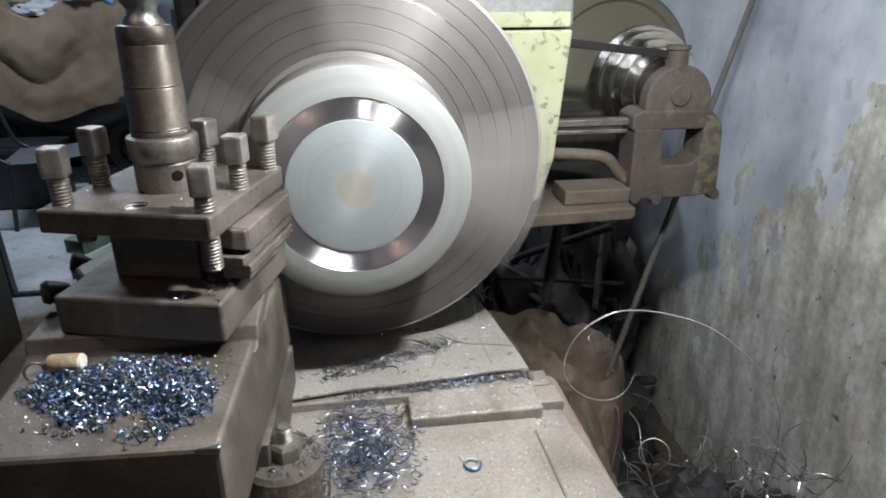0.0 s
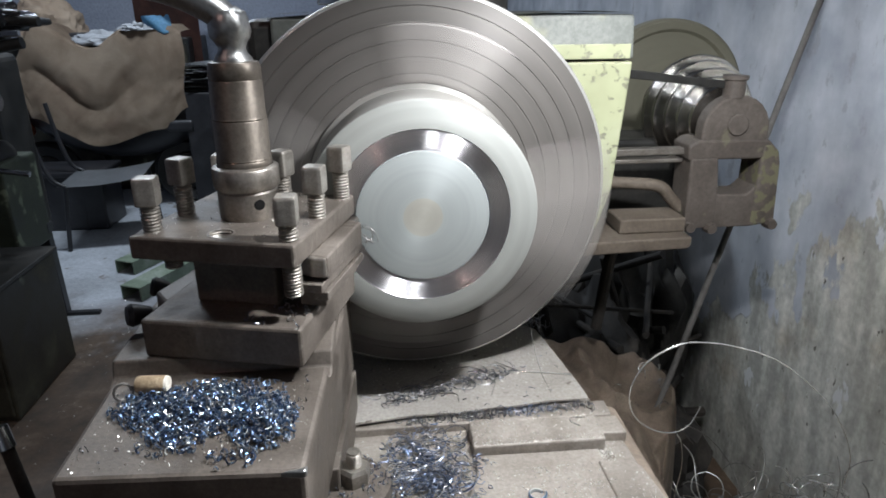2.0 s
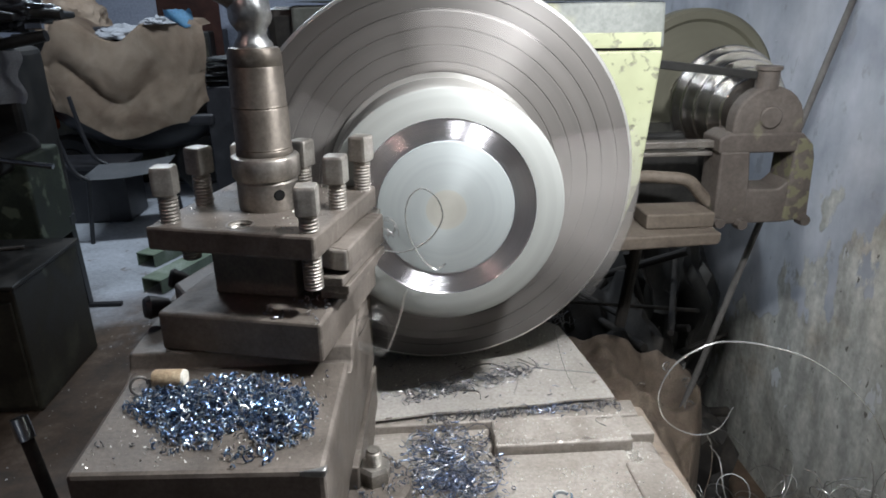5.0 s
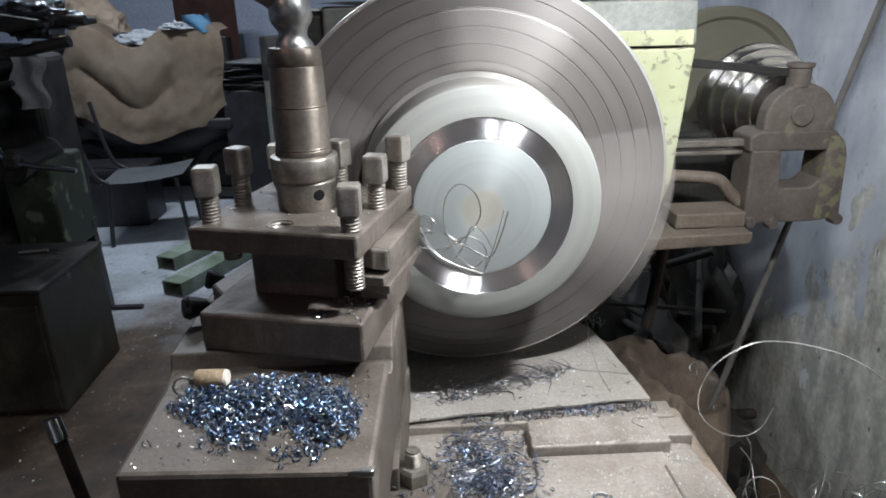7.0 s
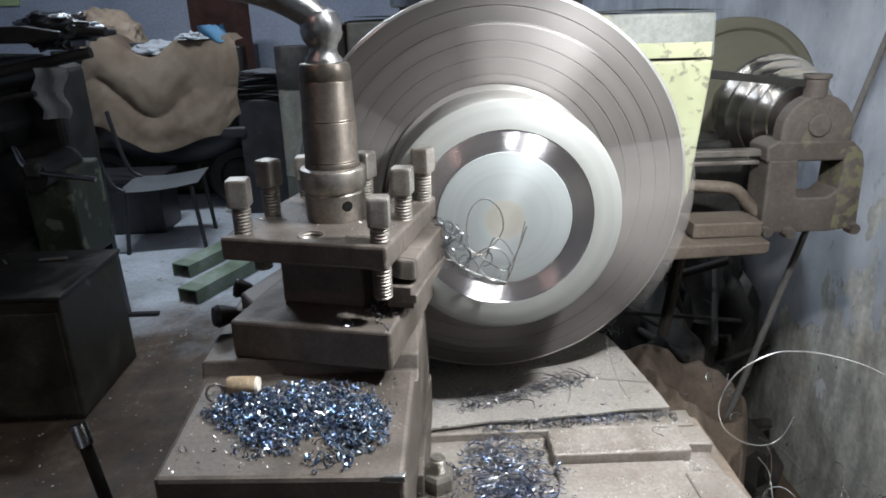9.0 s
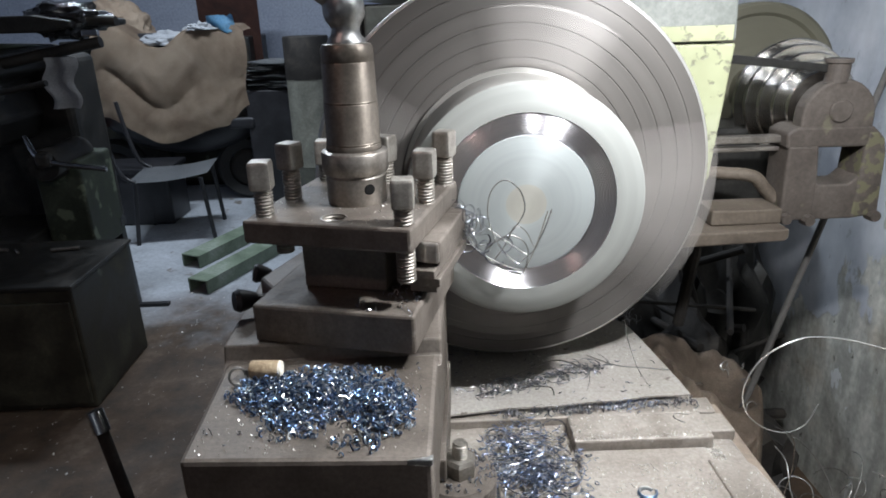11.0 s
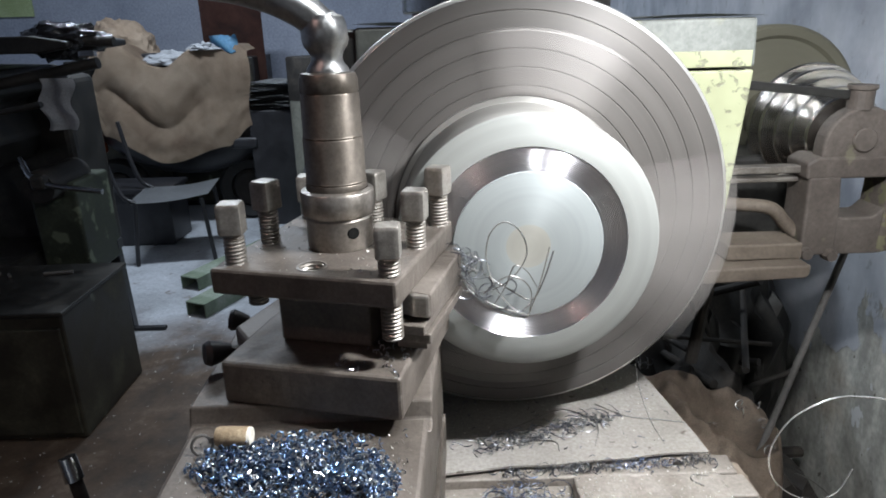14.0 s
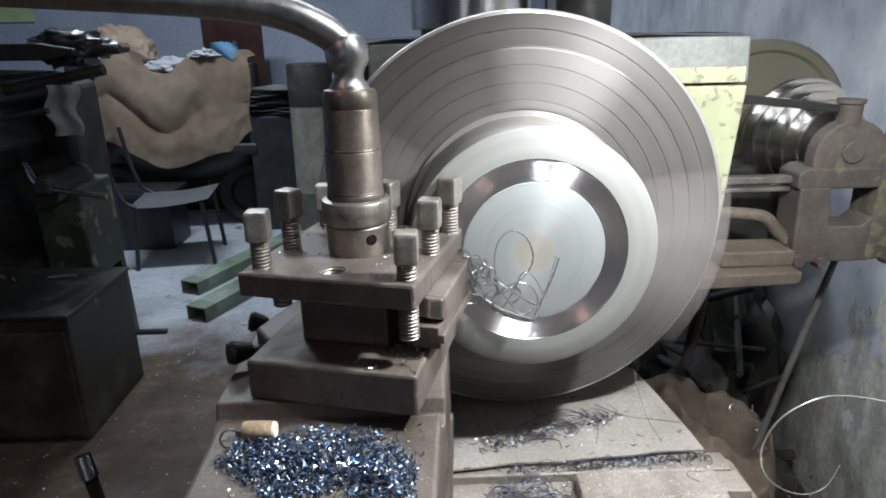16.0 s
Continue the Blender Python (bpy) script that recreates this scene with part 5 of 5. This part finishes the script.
def scooter():
    t = thing("scooter", "dark parked scooter with an orange tail lamp under a tan cloth", "scooter", pose(-1.66, 4.45, FLOOR_Z))
    body = bmesh.new()
    bmesh.ops.create_uvsphere(body, u_segments=28, v_segments=16, radius=1.0)
    for v in body.verts:
        k = 1.0 + 0.25 * v.co.x
        v.co = Vector((v.co.x * 0.62, v.co.y * 0.19 * k, v.co.z * 0.24 + 0.56 + 0.10 * v.co.x ** 2))
    part("body", body, M_BLACKPLASTIC, t, smooth=True)
    part("seat_hump", box((0.0, 0.0, 0.86), (0.80, 0.28, 0.46), 0.10, 4), M_BLACKPLASTIC, t, smooth=True)
    for x in (-0.52, 0.36):
        w = part("wheel", revolve([(0.0, -0.04), (0.10, -0.04), (0.12, -0.03), (0.12, 0.03), (0.10, 0.04), (0.0, 0.04)], 40, "y", Matrix.Translation((x, 0, 0.215))), M_JUNK, t)
        part("tyre", revolve([(0.13, -0.04), (0.19, -0.05), (0.212, -0.025), (0.215, 0.0), (0.212, 0.025), (0.19, 0.05), (0.13, 0.04), (0.13, -0.04)], 44, "y", Matrix.Translation((x, 0, 0.215))), M_RUBBER, w, smooth=True)
    part("tail_lamp", box((-0.68, -0.05, 0.515), (0.22, 0.20, 0.11), 0.025, 3), M_ORANGE, t, "orange tail lamp lens")
    part("lamp_housing", box((-0.70, -0.05, 0.620), (0.20, 0.20, 0.09), 0.02, 3), M_PALERAG, t, "pale plastic lamp housing")
    part("foot_rest", box((0.40, -0.20, 0.54), (0.17, 0.05, 0.07), 0.02, 3), M_BLACKPLASTIC, t)


scooter()


def eased(points, u):
    """Soft steps through (position, value) pairs."""
    for (a, p), (b, q) in zip(points, points[1:]):
        if u <= b:
            k = (u - a) / (b - a)
            return p + (q - p) * k * k * (3 - 2 * k)
    return points[-1][1]


def drape():
    hem_top = ((0.0, 1.09), (0.15, 1.29), (0.46, 1.165), (0.67, 1.27), (0.95, 1.27), (1.0, 1.24))
    hem_low = ((0.0, 1.00), (0.07, 0.76), (0.46, 0.585), (0.83, 0.675), (1.0, 0.80))

    def f(u, v):
        x = -2.17 + 0.98 * u
        s = v * 1.4 - 0.4
        top, low = eased(hem_top, u), eased(hem_low, u)
        if s < 0:
            return (x, 4.28 - s * 0.55, top - 0.02 * s + 0.008 * math.sin(9 * u))
        # nested swags hang from the two upper corners, softening towards one side
        w = s + 1.9 * (u - 0.44) ** 2
        crest = abs(math.sin(4.4 * w + 0.35)) ** 0.8
        fold = (0.085 - 0.05 * u) * crest * math.sin(math.pi * min(1.0, u * 1.1 + 0.08))
        fold += 0.030 * max(0.0, u - 0.5) * math.sin(15 * u + 3 * s) + 0.035 * noise.noise(Vector((u * 4 - v, v * 3 + u, 2))) + 0.014 * noise.noise(Vector((u * 11 + v * 4, v * 8 - u * 3, 7)))
        return (x + 0.03 * math.sin(6 * s) * (u - 0.5), 4.27 - 0.04 * math.sqrt(s) - fold * s ** 0.4, top + (low - top) * s)
    return tagged(part("dust_cloth", sheet(110, 70, f, 0.004), M_CLOTH, smooth=True), "stained tan canvas cloth draped over a scooter", "cloth")


drape()


def far_things():
    bag = sheet(16, 12, lambda u, v: (-1.40 + 0.16 * u, 4.27 + 0.02 * math.sin(6 * u + 4 * v), 1.235 + 0.10 * v + 0.012 * noise.noise(Vector((u * 6, v * 6, 0)))), 0.012)
    tagged(part("plastic_bag", bag, M_BLUEBAG, smooth=True), "crumpled light blue plastic bag on the cloth", "bag")
    heap("pale_rag", "pale grey rag bundled on top of the cloth", (-1.64, 4.36, 1.17), (0.24, 0.09, 0.075), M_PALERAG, 12, 0.35)
    heap("pale_rag", "knotted pale rag on the cloth's upper edge", (-1.44, 4.28, 1.255), (0.09, 0.05, 0.04), M_PALERAG, 14, 0.4)
    tagged(part("green_board", box((-3.30, 5.489, 1.755), (0.42, 0.02, 0.50), 0.003), M_GREENBOARD), "pale yellow-green board on the back wall", "board")
    # the shade under the chair, given as an added black box
    box_low = thing("crate", "black box added for the shade under the chair", "crate", pose(-1.86, 4.02, FLOOR_Z))
    part("shell", box((0, 0, 0.17), (0.44, 0.30, 0.34), 0.015, 3), M_BLACKPLASTIC, box_low)
    part("rim", box((0, 0, 0.335), (0.47, 0.33, 0.03), 0.008), M_BLACKPLASTIC, box_low)
    t = thing("newspaper_stack", "untidy stack of old newspapers on a dark box", "newspapers", pose(-1.04, 4.35, FLOOR_Z))
    part("box", box((0.02, 0.1, 0.37), (0.40, 0.42, 0.74), 0.01), M_BLACKPLASTIC, t, "dark box under the papers")
    gg = random.Random(4)
    for k in range(13):
        turn = Matrix.Rotation(gg.uniform(-0.35, 0.35), 4, "Z") @ Matrix.Rotation(gg.uniform(-0.05, 0.05), 4, "Y")
        lift = 0.752 + 0.0125 * k
        wave = gg.uniform(0, 6)
        leaf = sheet(10, 4, lambda u, v: (-0.16 + 0.32 * u, -0.13 + 0.36 * v, 0.006 * math.sin(5 * u + wave) * u), 0.010)
        part("newspaper", leaf, M_PAPER, t, at=Matrix.Translation((gg.uniform(-0.04, 0.04), 0.02, lift)) @ turn)
    t = thing("drum", "dull cream drum with a dark band standing on the floor", "drum", pose(-0.78, 4.05, FLOOR_Z))
    part("shell", revolve([(0.0, 0.0), (0.13, 0.0), (0.13, 0.30), (0.134, 0.31), (0.13, 0.32), (0.13, 0.82), (0.0, 0.82)], 40), M_CREAM, t, smooth=True)
    part("dark_band", revolve([(0.1315, 0.82), (0.132, 0.825), (0.132, 1.05), (0.127, 1.06), (0.0, 1.06)], 40), M_JUNK, t, "dark upper band", smooth=True)
    mar = sheet(20, 16, lambda u, v: (-1.66 + 0.42 * u, 4.95 + 0.012 * math.sin(9 * u), 0.95 + 0.66 * v), 0.01)
    tagged(part("hanging_cloth", mar, M_MAROON, smooth=True), "dark maroon cloth hanging by the back wall", "cloth")
    heap("wrapped_bale", "pale tan wrapped bale resting behind the far machine", (-2.15, 4.75, 1.22), (0.24, 0.2, 0.22), M_CLOTH, 6, 0.2)
    cab = thing("storage_cabinet", "dark storage cabinet by the back wall", "cabinet", pose(-1.95, 5.0, FLOOR_Z))
    part("carcass", box((0, 0.1, 0.52), (1.3, 0.55, 1.04), 0.01), M_IRON_AND_SHADE, cab)
    for x in (-0.33, 0.33):
        part("door", box((x, -0.185, 0.52), (0.62, 0.02, 0.96), 0.004), M_DIRTYGREEN, cab)
    # green steel channels on the floor
    for k, (x, y) in enumerate(((-1.16, 2.80), (-1.30, 3.13))):
        bm = bmesh.new()
        box((0, 0.55, 0.062), (0.11, 1.1, 0.008), 0.002, bm=bm)
        for sx in (-0.051, 0.051):
            box((sx, 0.55, 0.030), (0.008, 1.1, 0.058), 0.001, bm=bm)
        tagged(part("steel_channel", bm, M_GREENPAINT, at=at_z(x, y, FLOOR_Z + 0.001, -24)), "green painted steel channel lying on the floor", "steel channel", group="floor channels")


far_things()


def second_machine():
    t = thing("second_machine", "grimy dark green workshop machine with levers and a small table", "machine", pose(-1.55, 2.55, FLOOR_Z))
    part("column", box((0.083, 0.02, 0.52), (0.17, 0.26, 0.36), 0.012, 3), M_COLUMN, t, "flaking green column")
    part("clamp_band", revolve([(0.0, -0.16), (0.055, -0.16), (0.06, -0.15), (0.06, 0.10), (0.0, 0.10)], 28, "y", Matrix.Translation((0.08, -0.02, 0.70))), M_IRON_AND_SHADE, t, "round dark bearing cap", smooth=True)
    part("base", box((-0.32, 0.0, 0.22), (0.60, 0.50, 0.44), 0.02), M_IRON_AND_SHADE, t)
    part("back_casting", box((-0.28, 0.24, 0.70), (0.72, 0.26, 0.72), 0.03, 3), M_IRON_AND_SHADE, t, "dark rear casting")
    part("head", prism([(-0.55, 0.74), (-0.08, 0.76), (-0.03, 0.86), (-0.07, 0.98), (0.02, 1.02), (0.02, 1.10), (-0.55, 1.12)], -0.20, 0.24, 0.015, "y"), M_IRON_AND_SHADE, t, "dark oily head casting")
    part("table", prism([(-0.62, 1.155), (0.20, 1.150), (0.30, 1.165), (0.30, 1.185), (0.18, 1.205), (-0.62, 1.205)], -0.22, 0.22, 0.006, "y"), M_IRON_AND_SHADE, t, "flat dark table")
    part("plate", box((-0.24, -0.19, 1.128), (0.26, 0.12, 0.04), 0.004), M_CHROME, t, "bright ground plate")
    wrap = bmesh.new()
    bmesh.ops.create_icosphere(wrap, subdivisions=4, radius=1.0)
    for v in wrap.verts:
        n = noise.noise(v.co * 2.6) + 0.8 * abs(noise.noise(v.co * 5.3)) + 0.4 * abs(noise.noise(v.co * 11))
        v.co = Vector((0.23 + v.co.x * 0.125 * (1 + 0.3 * n), -0.10 + v.co.y * 0.09 * (1 + 0.3 * n), 1.185 + v.co.z * 0.052 * (1 + 0.45 * n)))
    part("plastic_wrap", wrap, M_WRAP, t, "crumpled shiny black plastic wrap", smooth=True)
    part("guide_bar", tube([(0.0, -0.16, 1.05), (0.36, -0.16, 1.115)], 0.019, 14), M_IRON_AND_SHADE, t, "dark guide bar", smooth=True)
    part("clip", box((0.335, -0.17, 1.145), (0.055, 0.02, 0.022), 0.004, m=None), M_CHROME, t, "bright bent clip")
    rag = sheet(10, 14, lambda u, v: (0.165 + 0.10 * u + 0.012 * math.sin(9 * v), -0.185 - 0.012 * math.sin(8 * u + 3 * v), 0.90 + 0.17 * v), 0.004)
    part("rag", rag, M_PALERAG, t, "pale rag hung on the guide bar", smooth=True)
    part("vice_screw", tube([(0.20, -0.14, 1.190), (0.415, -0.14, 1.180)], 0.017, 12), M_IRON_AND_SHADE, t, smooth=True)
    for a, b, c in (((0.02, -0.15, 0.80), (0.10, -0.20, 0.725), (0.31, -0.20, 0.685)), ((-0.1, -0.15, 0.95), (0.05, -0.30, 0.97), (0.24, -0.33, 1.00))):
        lev = part("lever", tube(smooth_path([a, b, c], 6), 0.010, 10), M_CHROME if a[2] < 0.9 else M_IRON_AND_SHADE, t, smooth=True)
        part("lever_hub", box(b, (0.05, 0.04, 0.05), 0.012, 3), M_IRON_AND_SHADE, lev)
    bench = thing("bench_frame", "black steel bench frame with a bent leg", "bench", pose(-1.41, 2.69, FLOOR_Z))
    part("top_bar", box((-0.17, 0.0, 0.39), (0.40, 0.05, 0.04), 0.004), M_BLACKPLASTIC, bench)
    part("leg", prism([(-0.012, 0.0), (0.030, 0.0), (0.022, 0.40), (-0.024, 0.40)], -0.02, 0.02, 0.003, "y"), M_BLACKPLASTIC, bench)
    part("foot_bar", box((0.06, -0.01, 0.008), (0.20, 0.025, 0.016), 0.003), M_BLACKPLASTIC, bench)
    cab = thing("steel_cabinet", "grimy dark green steel cabinet with a cluttered top", "cabinet", pose(-1.60, 2.10, FLOOR_Z))
    part("carcass", box((0.0, 0.0, 0.21), (0.80, 0.42, 0.42), 0.008), M_DIRTYGREEN, cab)
    part("top", box((0.0, 0.0, 0.427), (0.82, 0.44, 0.014), 0.004), M_IRON_AND_SHADE, cab)
    for x in (-0.2, 0.2):
        part("door", box((x, -0.214, 0.20), (0.38, 0.012, 0.36), 0.004), M_DIRTYGREEN, cab)
    gg = random.Random(9)
    for k in range(9):
        a = Vector((gg.uniform(-1.9, -1.25), gg.uniform(1.95, 2.25), FLOOR_Z + 0.441))
        d = Vector((gg.uniform(-0.1, 0.1), gg.uniform(-0.06, 0.06), 0))
        tagged(part("loose_bolt", tube([a, a + d * 0.2, a + d], gg.uniform(0.004, 0.009), 8), M_TOOLSTEEL), "loose steel bolt lying on the far cabinet", "bolt")


second_machine()


def motions():
    turn = 2160.0  # degrees a second
    for ob, x, y, z in ((FACEPLATE, AX, PLATE_Y, AZ), (BLANK, AX, FACE_Y, AZ), (PULLEY, 0.566, 1.118, 1.168)):
        walk(ob, [(k / 30, pose(x, y, z, 0, -turn * k / 30, 0)) for k in range(481)])
    # swarf creeps out of the tool holder and then trembles before the blank
    g = random.Random(77)
    tx, ty, tz = TIP

    def creep(ob, start, end, hidden, shake):
        rows = [(0.0, pose(tx + hidden[0], ty + hidden[1], tz + hidden[2], 0, 0, 0))]
        if start > 0:
            rows.append((start, rows[0][1]))
        t = end
        while t < 16.0:
            rows.append((t, pose(tx + g.gauss(0, 0.0012), ty, tz + g.gauss(0, 0.0012), g.gauss(0, shake * 0.4), g.gauss(0, shake), g.gauss(0, shake * 0.4))))
            t = round(t + 0.4, 3)
        rows.append((16.0, pose(tx, ty, tz)))
        walk(ob, rows)

    creep(SMALL_NEST, 0.6, 1.3, (-0.030, -0.045, 0.0), 5)
    creep(LOOP, 2.1, 2.7, (-0.105, -0.075, -0.005), 3)
    creep(BIG_NEST, 6.9, 7.5, (-0.115, -0.030, -0.075), 2)
    creep(STRANDS, 4.6, 5.4, (-0.130, -0.090, -0.130), 2)
    creep(TAIL, 5.0, 5.8, (-0.130, -0.090, -0.130), 3)


motions()
